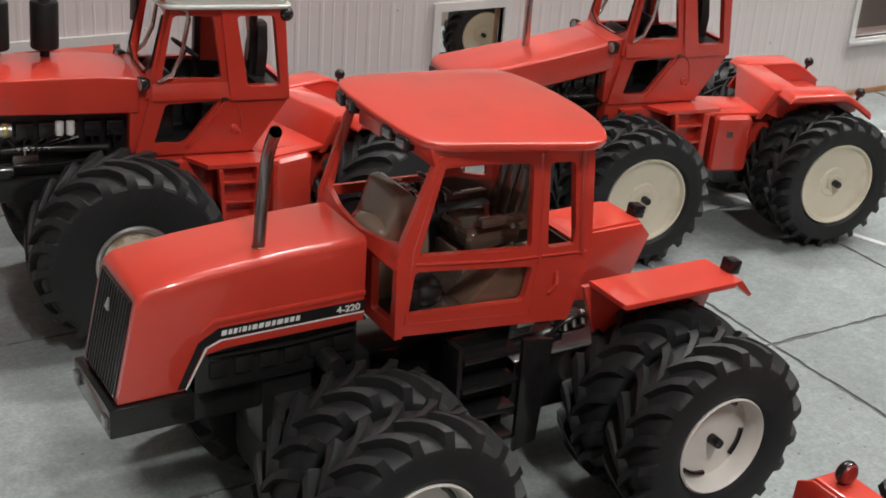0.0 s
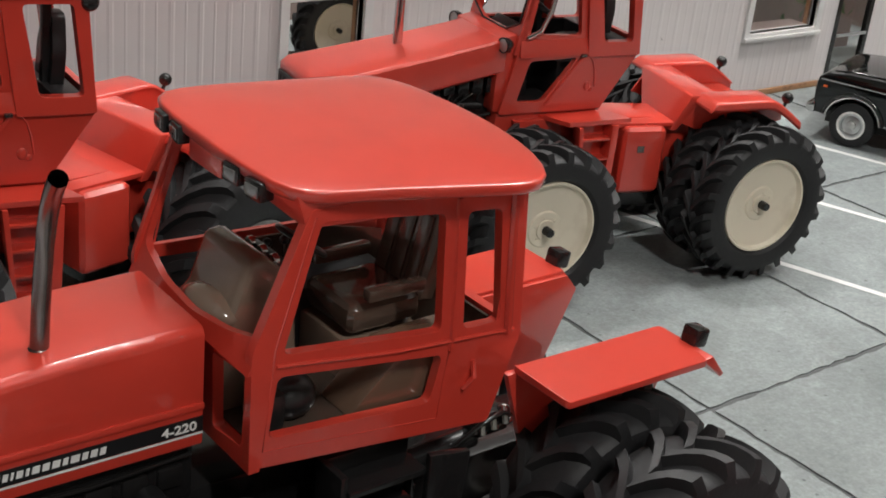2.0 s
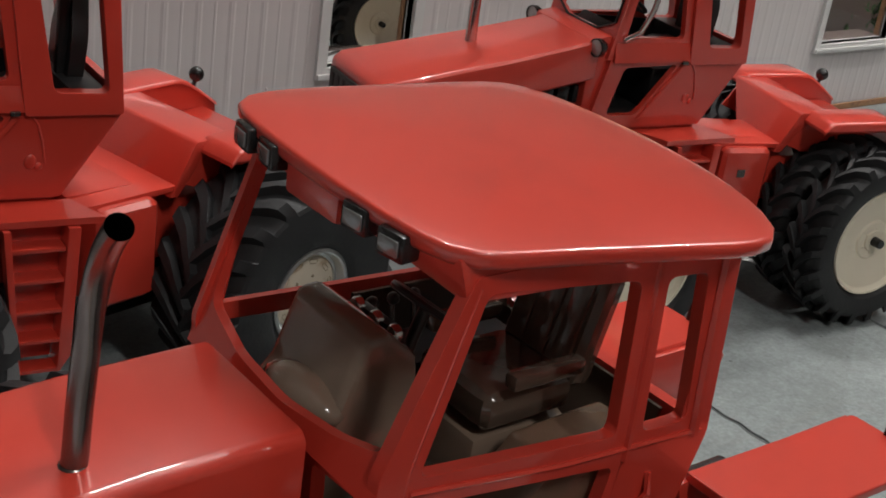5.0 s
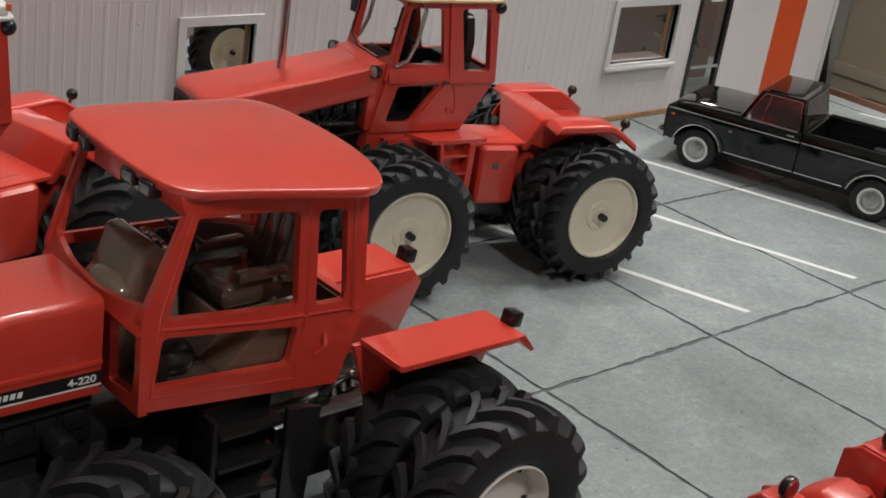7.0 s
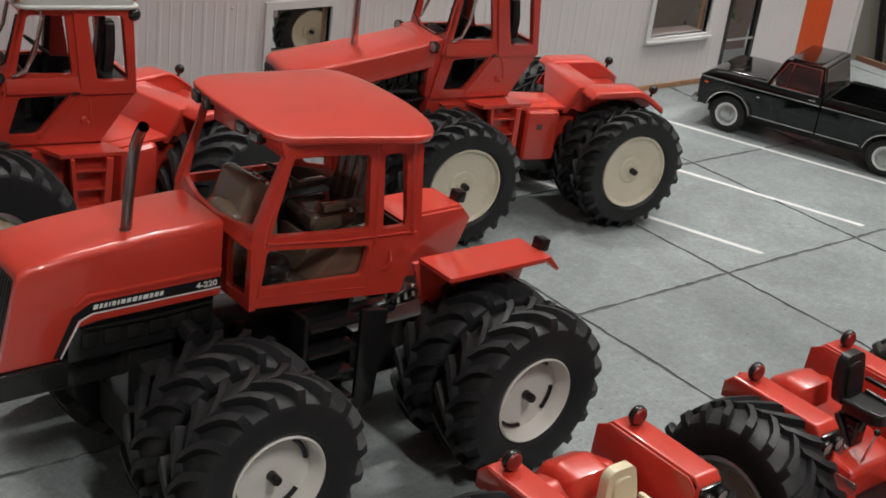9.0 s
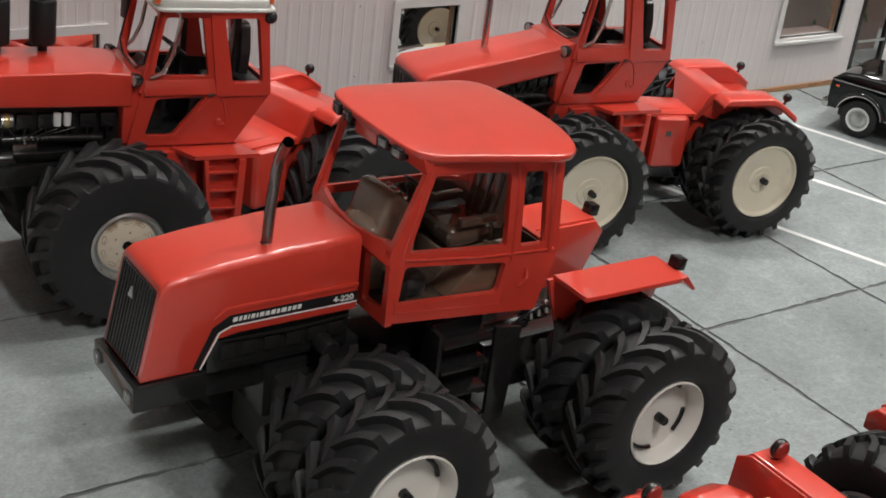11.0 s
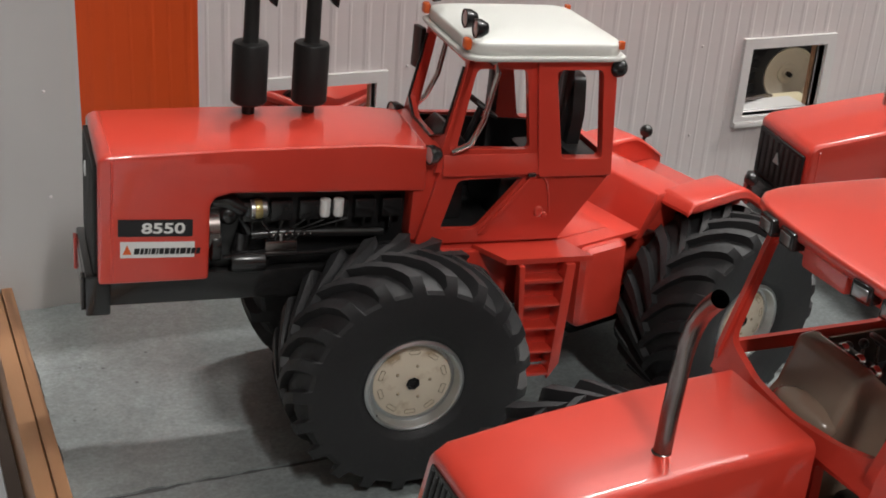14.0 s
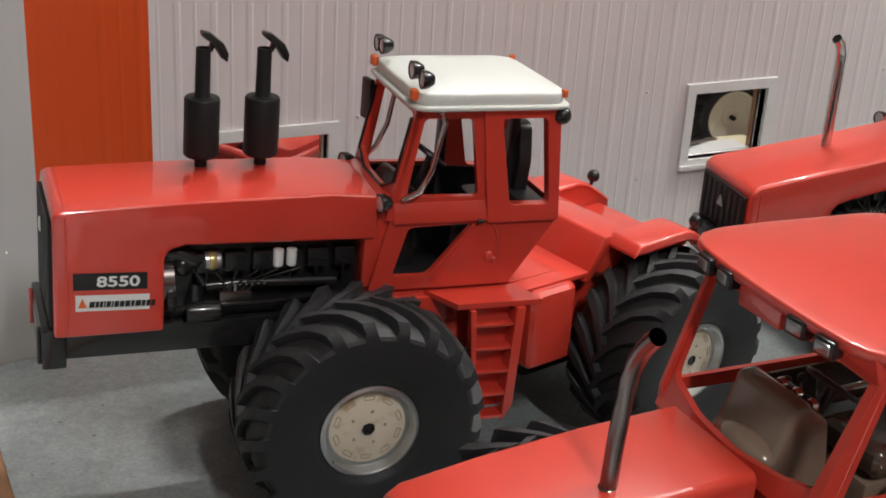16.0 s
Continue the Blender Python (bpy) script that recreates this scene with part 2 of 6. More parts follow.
def rounded(pts, r, n=4):
    """A polygon with its corners rounded off."""
    out = []
    k = len(pts)
    for i in range(k):
        p, a, b = Vector(pts[i]), Vector(pts[i - 1]), Vector(pts[(i + 1) % k])
        da, db = (a - p), (b - p)
        q = min(r, da.length * 0.45, db.length * 0.45)
        s, e = p + da.normalized() * q, p + db.normalized() * q
        for j in range(n + 1):
            t = j / n
            out.append(tuple((1 - t) ** 2 * s + 2 * t * (1 - t) * p + t * t * e))
    return out


def plate(outer, holes, place, thick):
    """A sheet with openings: flat outlines, put in space by place(a, b), and given depth by the vector thick."""
    bm = bmesh.new()
    loops = []
    for poly in [outer] + list(holes):
        vs = [bm.verts.new(place(*p)) for p in poly]
        loops.append([bm.edges.new((vs[i], vs[(i + 1) % len(vs)])) for i in range(len(vs))])
    bmesh.ops.triangle_fill(bm, use_beauty=True, edges=[e for l in loops for e in l])
    ext = bmesh.ops.extrude_face_region(bm, geom=list(bm.faces))
    bmesh.ops.translate(bm, verts=[g for g in ext["geom"] if isinstance(g, bmesh.types.BMVert)], vec=thick)
    bmesh.ops.remove_doubles(bm, verts=bm.verts, dist=1e-6)
    return finish(bm, 0, smooth=True, angle=40)


def prism(pts, y0, y1, bevel=0.0, segs=2):
    """A side outline in x and z, drawn out from y0 to y1."""
    bm = bmesh.new()
    a = [bm.verts.new((x, y0, z)) for x, z in pts]
    b = [bm.verts.new((x, y1, z)) for x, z in pts]
    bm.faces.new(a)
    bm.faces.new(b[::-1])
    for i in range(len(pts)):
        bm.faces.new((a[i - 1], a[i], b[i], b[i - 1]))
    bmesh.ops.recalc_face_normals(bm, faces=bm.faces)
    return finish(bm, bevel, segs, smooth=bevel > 0)


def tube(path, r, segs=12, ends=True, r1=None):
    """A round bar or pipe along a path."""
    bm = bmesh.new()
    path = [Vector(p) for p in path]
    rings = []
    for i, p in enumerate(path):
        d = (path[min(i + 1, len(path) - 1)] - path[max(i - 1, 0)]).normalized()
        q = d.to_track_quat("Z", "Y")
        rr = r if r1 is None else r + (r1 - r) * i / (len(path) - 1)
        rings.append([bm.verts.new(p + q @ Vector((math.cos(6.28318 * j / segs) * rr, math.sin(6.28318 * j / segs) * rr, 0))) for j in range(segs)])
    for a, b in zip(rings, rings[1:]):
        for j in range(segs):
            bm.faces.new((a[j - 1], a[j], b[j], b[j - 1]))
    if ends:
        bm.faces.new(rings[0][::-1])
        bm.faces.new(rings[-1])
    return finish(bm, 0, smooth=True, angle=45)


def lathe(profile, segs=40, center=(0, 0, 0), axis="Y"):
    """A turned form: profile rows of (radius, distance along the axis)."""
    bm = bmesh.new()
    rings = []
    for r, h in profile:
        if r < 1e-6:
            rings.append([bm.verts.new((0, h, 0))])
        else:
            rings.append([bm.verts.new((math.cos(6.2831853 * j / segs) * r, h, math.sin(6.2831853 * j / segs) * r)) for j in range(segs)])
    for a, b in zip(rings, rings[1:]):
        for j in range(segs):
            if len(a) == 1 and len(b) > 1:
                bm.faces.new((a[0], b[j - 1], b[j]))
            elif len(b) == 1 and len(a) > 1:
                bm.faces.new((a[j - 1], a[j], b[0]))
            elif len(a) > 1:
                bm.faces.new((a[j - 1], a[j], b[j], b[j - 1]))
    turn = {"Y": Matrix(), "Z": pose(0, 0, 0, 90, 0, 0), "X": pose(0, 0, 0, 0, 0, -90)}[axis]
    bmesh.ops.transform(bm, matrix=Matrix.Translation(center) @ turn, verts=bm.verts)
    return finish(bm, 0, smooth=True, angle=38)


def ball(x, y, z, r, sx=1, sy=1, sz=1, segs=16):
    bm = bmesh.new()
    bmesh.ops.create_uvsphere(bm, u_segments=segs, v_segments=segs // 2 + 2, radius=r, matrix=Matrix.Translation((x, y, z)) @ Matrix.Diagonal((sx, sy, sz, 1)))
    return finish(bm, 0, smooth=True, angle=80)


def moved(bm, m):
    bmesh.ops.transform(bm, matrix=m, verts=bm.verts)
    return bm


def lettering(text, size, name="lettering"):
    """Built-in letters as a mesh in the x-z plane, facing -y, centred."""
    cu = bpy.data.curves.new("letters", "FONT")
    cu.body, cu.size, cu.align_x, cu.align_y, cu.extrude, cu.offset = text, size, "CENTER", "CENTER", 0.0001, size * 0.022
    ob = bpy.data.objects.new("letters", cu)
    scene.collection.objects.link(ob)
    dg = bpy.context.evaluated_depsgraph_get()
    me = bpy.data.meshes.new_from_object(ob.evaluated_get(dg))
    bpy.data.objects.remove(ob)
    bm = bmesh.new()
    bm.from_mesh(me)
    bmesh.ops.transform(bm, matrix=pose(0, 0, 0, 90, 0, 0), verts=bm.verts)
    return bm


# ---- wheels ----
def tyre_mesh(R, W, rim, lugs, lug_h, name, wide=False, mat=None):
    """A tractor tyre round the y axis, moulded in one: bulged walls, tread and slanting lugs that pass the middle by turns."""
    c = R - lug_h
    h = W / 2
    p = 2 * math.pi / lugs
    T = (0.20 if not wide else 0.235) * p
    sweep = p * (1.0 if not wide else 1.5)
    offs = [-T, -0.72 * T, 0.72 * T, T, p / 2 - T, p / 2 - 0.72 * T, p / 2 + 0.72 * T, p / 2 + T]
    bm = bmesh.new()

    def row(fn):
        out = []
        for i in range(lugs):
            for k, o in enumerate(offs):
                r, y, g = fn(k)
                a = p * i + o - sweep * g
                out.append(bm.verts.new((math.cos(a) * r, y, math.sin(a) * r)))
        return out

    mid = row(lambda k: (c, h * (0.10 if k < 4 else -0.10), 0.0))
    for side in (-1, 1):
        up = (1, 2) if side < 0 else (5, 6)
        rows = [mid, row(lambda k: (R * 0.997 if k in up else c, h * (0.10 if k < 4 else -0.10) + side * h * 0.035, 0.03))]
        for f, g, top, low in ((0.20, 0.42, R, c), (0.45, 0.72, R * 0.998, c * 0.995), (0.72, 0.90, R * 0.987, c * 0.972), (0.86, 0.97, R * 0.972, c * 0.952), (0.965, 1.01, c * 0.972, c * 0.925), (1.0, 1.04, c * 0.905, c * 0.893)):
            rows.append(row(lambda k: (top if k in up else low, side * h * f * 0.99, g)))
        for r, f in ((rim + (c - rim) * 0.62, 1.0), (rim + (c - rim) * 0.40, 0.995), (rim + (c - rim) * 0.18, 0.95), (rim + (c - rim) * 0.14, 0.93), (rim * 1.03, 0.82), (rim, 0.72)):
            rows.append(row(lambda k: (r, side * h * f, 1.04)))
        for a, b in zip(rows, rows[1:]):
            for q in range(len(a)):
                bm.faces.new((a[q - 1], a[q], b[q], b[q - 1]))
    return mesh_of(name, finish(bm, 0, smooth=True, angle=24), mat or RUBBER)


def rim_mesh(rim, depth, W, mat, name, kind):
    """The rim's barrel, flange and disc; its outer side faces -y."""
    h = W / 2 * 0.74
    prof = [(rim * 0.99, h), (rim * 0.93, h - 0.001), (rim * 0.93, -h + 0.003), (rim * 1.0, -h - 0.0005), (rim * 1.02, -h - 0.002), (rim * 0.985, -h - 0.0028), (rim * 0.93, -h - 0.001), (rim * 0.90, -h + depth)]
    if kind == "flat":
        prof = prof[:3] + [(rim, -h - 0.0005), (rim * 0.985, -h - 0.0014), (rim * 0.95, -h - 0.0012), (rim * 0.93, -h + 0.0004)]
    if kind == "dish":
        prof += [(rim * 0.62, -h + depth * 1.05), (rim * 0.3, -h + depth * 0.85), (0.0, -h + depth * 0.8)]
    elif kind == "flat":
        prof += [(rim * 0.90, -h + depth * 0.30), (rim * 0.60, -h + depth * 0.62), (rim * 0.37, -h + depth * 0.80), (rim * 0.345, -h + depth * 0.62), (rim * 0.32, -h + depth * 0.60), (rim * 0.20, -h + depth * 0.62), (rim * 0.19, -h + depth * 0.46), (0.0, -h + depth * 0.45)]
    else:
        prof += [(rim * 0.84, -h + depth * 0.55), (rim * 0.80, -h + depth * 0.30), (rim * 0.30, -h + depth * 0.25), (rim * 0.22, -h + depth * 0.1), (0.0, -h + depth * 0.1)]
    return mesh_of(name, lathe(prof, 48), mat), -h + depth * {"dish": 0.8, "flat": 0.6}.get(kind, 0.1), -h


def wheel_kit(R, W, rim, lugs, lug_h, depth, mat, kind, wide=False, rubber=None):
    r, face, edge = rim_mesh(rim, depth, W, mat, "wheel", kind)
    return {"tyre": tyre_mesh(R, W, rim, lugs, lug_h, "tyre", wide, rubber), "rim": r, "face": face, "edge": edge, "step": depth * 0.18, "R": R, "W": W, "r": rim, "kind": kind}


def add_wheel(kit, parent, x, y, z, flip=False, spin=0.0, stub=True, label=""):
    """One wheel under its tractor: the rim is the wheel, the tyre and fittings are its pieces."""
    w = part("wheel", kit["rim"], None, parent, label)
    w.matrix_local = pose(x, y, z, 0, spin, 180 if flip else 0) if flip else pose(x, y, z, 0, spin, 0)
    part("tyre", kit["tyre"], None, w)
    if kit["kind"] == "dish":
        for i in range(4):
            a = radians(45 + 90 * i)
            pts = [(math.cos(a + d) * kit["r"] * 0.80, kit["face"] + 0.0012, math.sin(a + d) * kit["r"] * 0.80) for d in (-0.36, -0.18, 0, 0.18, 0.36)]
            part("slot", tube(pts, 0.0015, 6), BLACK, w)
    if kit["kind"] == "old":
        part("flange", lathe([(kit["r"] * 1.07, kit["edge"] - 0.0005), (kit["r"] * 1.06, kit["edge"] - 0.0035), (kit["r"] * 1.0, kit["edge"] - 0.0042), (kit["r"] * 0.96, kit["edge"] - 0.0036), (kit["r"] * 0.92, kit["edge"] - 0.0008), (kit["r"] * 0.90, kit["edge"] + 0.0006), (kit["r"] * 0.84, kit["edge"] + 0.0006), (kit["r"] * 0.83, kit["edge"] + 0.0025)], 48), SILVER, w, "scuffed silver rim flange")
        for i in range(10):
            a = 6.283 * i / 10
            pts = [(math.cos(a + d) * kit["r"] * q, kit["face"] + kit["step"], math.sin(a + d) * kit["r"] * q) for d, q in ((-0.17, 0.70), (-0.14, 0.655), (0.14, 0.655), (0.17, 0.70), (0.14, 0.745), (-0.14, 0.745), (-0.17, 0.70))]
            part("stamped_slot", tube(pts, 0.00024, 5), WORN_EDGE, w, "grimy edge of a stamped slot")
        for i in range(5):
            a = 6.283 * i / 5 + 0.4
            part("bolt", ball(math.cos(a) * kit["r"] * 0.38, kit["face"] + 0.0006, math.sin(a) * kit["r"] * 0.38, 0.0009, segs=8), WORN_EDGE, w)
        part("hub_hole", lathe([(0.0035, kit["face"] - 0.001), (0.0028, kit["face"] - 0.0012), (0.0022, kit["face"] - 0.0003), (0, kit["face"] - 0.0002)], 7), BLACK, w)
    elif stub:
        part("axle_stub", lathe([(0.0, kit["face"] - 0.0068), (0.0025, kit["face"] - 0.0068), (0.0028, kit["face"] - 0.0062), (0.003, kit["face"] + 0.002)], 14), BLACK, w)
    if kit["kind"] == "flat":
        for i in range(6):
            a = 6.283 * i / 6
            part("bolt", ball(math.cos(a) * kit["r"] * 0.24, kit["face"] - 0.0002, math.sin(a) * kit["r"] * 0.24, 0.0006, segs=8), CREAM_RIM, w)
    return w


KIT_A = wheel_kit(0.0555, 0.035, 0.0272, 19, 0.0050, 0.0085, WHITE_RIM, "dish")
KIT_B = wheel_kit(0.0610, 0.054, 0.0235, 21, 0.0042, 0.003, OLD_RIM, "old", True)
KIT_C = wheel_kit(0.0540, 0.027, 0.0330, 22, 0.0042, 0.006, CREAM_RIM, "flat")
KIT_D = wheel_kit(0.0550, 0.040, 0.0280, 22, 0.0036, 0.007, WHEEL_ALU, "old")

# Rim cream instead of khaki: the paler colour stands in for light it lacks.
KIT_E = wheel_kit(0.0550, 0.040, 0.0300, 24, 0.0034, 0.002, CREAM_RIM, "old", rubber=DUSTY)

# ---- ground, joints and painted lines ----
X_JOINTS = [-0.705, -0.515, -0.337, -0.159, 0.018, 0.200, 0.380, 0.558, 0.736, 0.768]
Y_JOINTS = [-0.62, -0.512, -0.309, -0.106, 0.097, 0.300, 0.503, 0.70]
GAP = 0.0016


def build_floor():
    floor = part("floor", box(-0.705, 0.768, -0.62, 0.70, -0.018, -0.0011), JOINT, None)
    tagged(floor, "grey painted slab floor with dark joints on a display board", "floor", kind="structure")
    rnd = random.Random(4)
    for x0, x1 in zip(X_JOINTS, X_JOINTS[1:]):
        for y0, y1 in zip(Y_JOINTS, Y_JOINTS[1:]):
            pts = []
            n = 26
            ring = [(x0 + GAP + (x1 - x0 - 2 * GAP) * i / n, y0 + GAP) for i in range(n)]
            ring += [(x1 - GAP, y0 + GAP + (y1 - y0 - 2 * GAP) * i / n) for i in range(n)]
            ring += [(x1 - GAP - (x1 - x0 - 2 * GAP) * i / n, y1 - GAP) for i in range(n)]
            ring += [(x0 + GAP, y1 - GAP - (y1 - y0 - 2 * GAP) * i / n) for i in range(n)]
            pts = [(x + rnd.uniform(-0.0011, 0.0011), y + rnd.uniform(-0.0011, 0.0011)) for x, y in ring]
            bm = bmesh.new()
            top = [bm.verts.new((x, y, 0.0)) for x, y in pts]
            low = [bm.verts.new((x, y, -0.0011)) for x, y in pts]
            bm.faces.new(top)
            for i in range(len(pts)):
                bm.faces.new((top[i - 1], low[i - 1], low[i], top[i]))
            bmesh.ops.recalc_face_normals(bm, faces=bm.faces)
            part("slab", bm, SLAB, floor)
    return floor


def build_lines():
    for k in range(6):
        xa = 0.081 + 0.152 * k
        y0, y1 = -0.092, 0.215
        if k == 4:
            continue
        bm = bmesh.new()
        n = 14
        rnd = random.Random(k)
        a, b = [], []
        for i in range(n + 1):
            y = y0 + (y1 - y0) * i / n
            x = xa - 0.37 * (y - y0)
            a.append(bm.verts.new((min(x - 0.0034 + rnd.uniform(-0.0003, 0.0003), 0.762), y, 0.0004)))
            b.append(bm.verts.new((min(x + 0.0034 + rnd.uniform(-0.0003, 0.0003), 0.767), y, 0.0004)))
        for i in range(n):
            bm.faces.new((a[i], b[i], b[i + 1], a[i + 1]))
        ob = part("parking_line", bm, LINE, None)
        tagged(ob, "slanted white painted parking line on the grey slabs", "road marking", "parking lines", "structure")


# ---- the shed wall ----
WY = 0.300


def ribbed(x0, x1, z0, z1, y=WY):
    """Ribbed metal sheet between two heights; ribs stand proud towards -y."""
    bm = bmesh.new()
    prof = [(x0, 0.0)]
    pitch = 0.0222
    i = math.floor(x0 / pitch)
    while i * pitch < x1 + pitch:
        for dx, dy in ((0.0, 0.0), (0.0018, -0.0003), (0.0038, -0.0003), (0.0054, 0.0), (0.0125, 0.0), (0.0131, -0.00015), (0.0141, -0.00015), (0.0147, 0)):
            x = i * pitch + dx
            if x0 + 1e-5 < x < x1 - 1e-5:
                prof.append((x, dy))
        i += 1
    prof.append((x1, 0.0))
    a = [bm.verts.new((x, y + d, z0)) for x, d in prof]
    b = [bm.verts.new((x, y + d, z1)) for x, d in prof]
    c = [bm.verts.new((x, y + 0.006, z)) for x, z in ((x0, z0), (x1, z0), (x1, z1), (x0, z1))]
    for j in range(len(prof) - 1):
        bm.faces.new((a[j], a[j + 1], b[j + 1], b[j]))
    bm.faces.new(c)
    bm.faces.new([c[0], a[0], b[0], c[3]])
    bm.faces.new([c[1], c[2], b[-1], a[-1]])
    bm.faces.new(a[::-1] + [c[0], c[1]])
    bm.faces.new(b + [c[2], c[3]])
    bmesh.ops.recalc_face_normals(bm, faces=bm.faces)
    return bm


WIN_B = (-0.560, -0.479, 0.085, 0.128)
WIN_1 = (-0.194, -0.128, 0.081, 0.132)
WIN_2 = (0.330, 0.432, 0.065, 0.128)
DOOR = (0.468, 0.530, 0.0, 0.150)
WALL_TOP = 0.26


def build_wall():
    wall = part("wall_north", box(-0.98, -0.660, WY - 0.0002, WY + 0.006, -0.018, WALL_TOP), END_PANEL, None)
    tagged(wall, "pale ribbed metal siding wall of a model shed", "wall", kind="structure")
    pieces = [(-0.660, -0.591, 0, WALL_TOP, ORANGE), (0.625, 0.684, 0, WALL_TOP, ORANGE), (0.684, 0.748, 0, WALL_TOP, SIDING)]
    spans = [(-0.591, WIN_B), (None, WIN_1), (None, WIN_2), (None, DOOR)]
    x = -0.591
    for _, (a, b, z0, z1) in spans:
        pieces.append((x, a, 0, WALL_TOP, SIDING))
        pieces.append((a, b, z1, WALL_TOP, SIDING))
        if z0 > 0:
            pieces.append((a, b, 0, z0, SIDING))
        x = b
    pieces.append((x, 0.625, 0, WALL_TOP, SIDING))
    for a, b, z0, z1, mat in pieces:
        part("siding_panel", ribbed(a, b, z0, z1), mat, wall, "bright orange ribbed panel" if mat is ORANGE else "")
    part("kick_board", box(0.22, 0.464, WY - 0.004, WY - 0.0015, 0.0, 0.006, 0.0008), OAK, wall, "thin bare wood strip along the foot")
    rnd = random.Random(9)
    for z in (0.072, 0.1365):
        for i in range(13):
            px = -0.680 + 0.111 * i
            if px < 0.62 and not any(w[0] - 0.012 < px < w[1] + 0.012 and w[2] - 0.012 < z < w[3] + 0.01 for w in (WIN_B, WIN_1, WIN_2, DOOR)):
                part("screw", ball(px, WY - 0.0006, z + rnd.uniform(-0.002, 0.002), 0.0010, segs=8), SIDING, wall)
    for n, (a, b, z0, z1) in enumerate((WIN_B, WIN_1, WIN_2)):
        f = 0.0074
        win = part("window_%d" % (n + 1), plate([(a - f, z0 - f), (b + f, z0 - f), (b + f, z1 + f), (a - f, z1 + f)], [[(a, z0), (b, z0), (b, z1), (a, z1)]], lambda u, v: (u, WY - 0.003, v), (0, 0.012, 0)), TRIM, None)
        tagged(win, "small shed window with a white frame", "window", kind="structure")
        part("window_sill", box(a - f, b + f, WY - 0.0055, WY - 0.003, z0 - f, z0 - f + 0.004, 0.0008), TRIM, win)
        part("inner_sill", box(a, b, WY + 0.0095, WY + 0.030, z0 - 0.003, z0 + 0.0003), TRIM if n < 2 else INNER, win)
        part("jamb", box(b, b + 0.002, WY + 0.007, WY + 0.014, z0, z1), OAK, win, "bare wood jamb")
        if n == 2:
            g = part("pane", box(a, b, WY + 0.004, WY + 0.005, z0, z1), GLASS, win)
            g.visible_shadow = False
    a, b, z0, z1 = DOOR
    door = part("door_1", plate([(a, z0), (b, z0), (b, z1), (a, z1)], [[(a + 0.006, 0.012), (b - 0.006, 0.012), (b - 0.006, z1 - 0.008), (a + 0.006, z1 - 0.008)]], lambda u, v: (u, WY - 0.001, v), (0, 0.006, 0)), BLACK, None)
    tagged(door, "dark framed glass shop door in the shed wall", "door", kind="structure")
    g = part("pane", box(a + 0.006, b - 0.006, WY + 0.001, WY + 0.002, 0.012, z1 - 0.008), GLASS, door)
    g.visible_shadow = False
    part("push_bar", box(a + 0.006, b - 0.006, WY - 0.003, WY - 0.001, 0.05, 0.053, 0.0006), SILVER, door)
    part("notice", box(a + 0.02, b - 0.02, WY - 0.0012, WY - 0.0004, 0.128, 0.136), DECAL_WHITE, door)
    part("corner_trim", box(0.744, 0.751, WY - 0.003, WY + 0.01, 0, WALL_TOP, 0.001), TRIM, wall)


def build_shed_inside():
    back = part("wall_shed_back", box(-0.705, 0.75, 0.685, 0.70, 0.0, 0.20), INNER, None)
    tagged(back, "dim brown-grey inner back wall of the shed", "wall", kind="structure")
    # Brown wall behind WIN_2, run on past DOOR as a stand-in for the gloom there.
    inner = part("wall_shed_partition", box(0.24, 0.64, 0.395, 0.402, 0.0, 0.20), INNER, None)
    tagged(inner, "brown wall inside the shed, also an added dark backing behind the door", "wall", kind="structure")
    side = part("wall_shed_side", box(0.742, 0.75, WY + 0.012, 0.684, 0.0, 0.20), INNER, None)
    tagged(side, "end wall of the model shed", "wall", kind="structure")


def build_room():
    w = part("wall_room", box(-2.6, 2.7, 1.9, 2.0, -0.8, 1.7), ROOM_WALL, None)
    tagged(w, "plain beige-grey wall of the surrounding room", "wall", kind="structure")
    for n, (x0, x1, y0, y1) in enumerate(((2.6, 2.7, -2.5, 1.9), (-2.6, -2.5, -2.5, 1.9), (-2.6, 2.7, -2.6, -2.5))):
        # The two walls out of view take the paler, light-bouncing colour.
        o = part("wall_room_%d" % n, box(x0, x1, y0, y1, -0.8, 1.7), ROOM_WALL if n == 0 else BOUNCE_WALL, None)
        tagged(o, "plain wall of the surrounding room", "wall", kind="structure")
    o = part("ceiling", box(-2.6, 2.7, -2.6, 2.0, 1.7, 1.75), CEILING, None)
    tagged(o, "plain white room ceiling", "ceiling", kind="structure")
    o = part("floor_room", box(-2.6, 2.7, -2.6, 2.0, -0.85, -0.8), DARK_FLOOR, None)
    tagged(o, "dark brown room floor", "floor", kind="structure")
    # end boards of the display
    o = part("edge_board", box(0.769, 0.7755, -0.62, 0.30, -0.03, 0.007, 0.001), OAK_DARK, None)
    tagged(o, "reddish wooden edge board of the display", "board", kind="structure")
    o = part("edge_board", join(box(-0.7125, -0.706, -0.62, 0.30, -0.03, 0.016, 0.001), box(-0.7220, -0.7128, -0.62, 0.30, -0.03, 0.0145, 0.001)), OAK, None)
    tagged(o, "rough brown wooden edge board of the display", "board", kind="structure")
    o = part("display_base", box(-0.68, 0.74, -0.58, 0.66, -0.798, -0.0195), ROOM_WALL, None)
    tagged(o, "plain base under the display board", "base", kind="structure")
    o = part("side_table", box(-1.18, -0.75, -0.88, 0.88, -0.798, -0.0605), ROOM_WALL, None)
    tagged(o, "plain base beside the display board", "base", kind="structure")
    o = part("table_cover", box(-1.2, -0.73, -0.9, 0.9, -0.06, -0.02, 0.003), PLASTIC_WHITE, None)
    tagged(o, "pale blue-white sheet beside the display", "table", kind="structure")


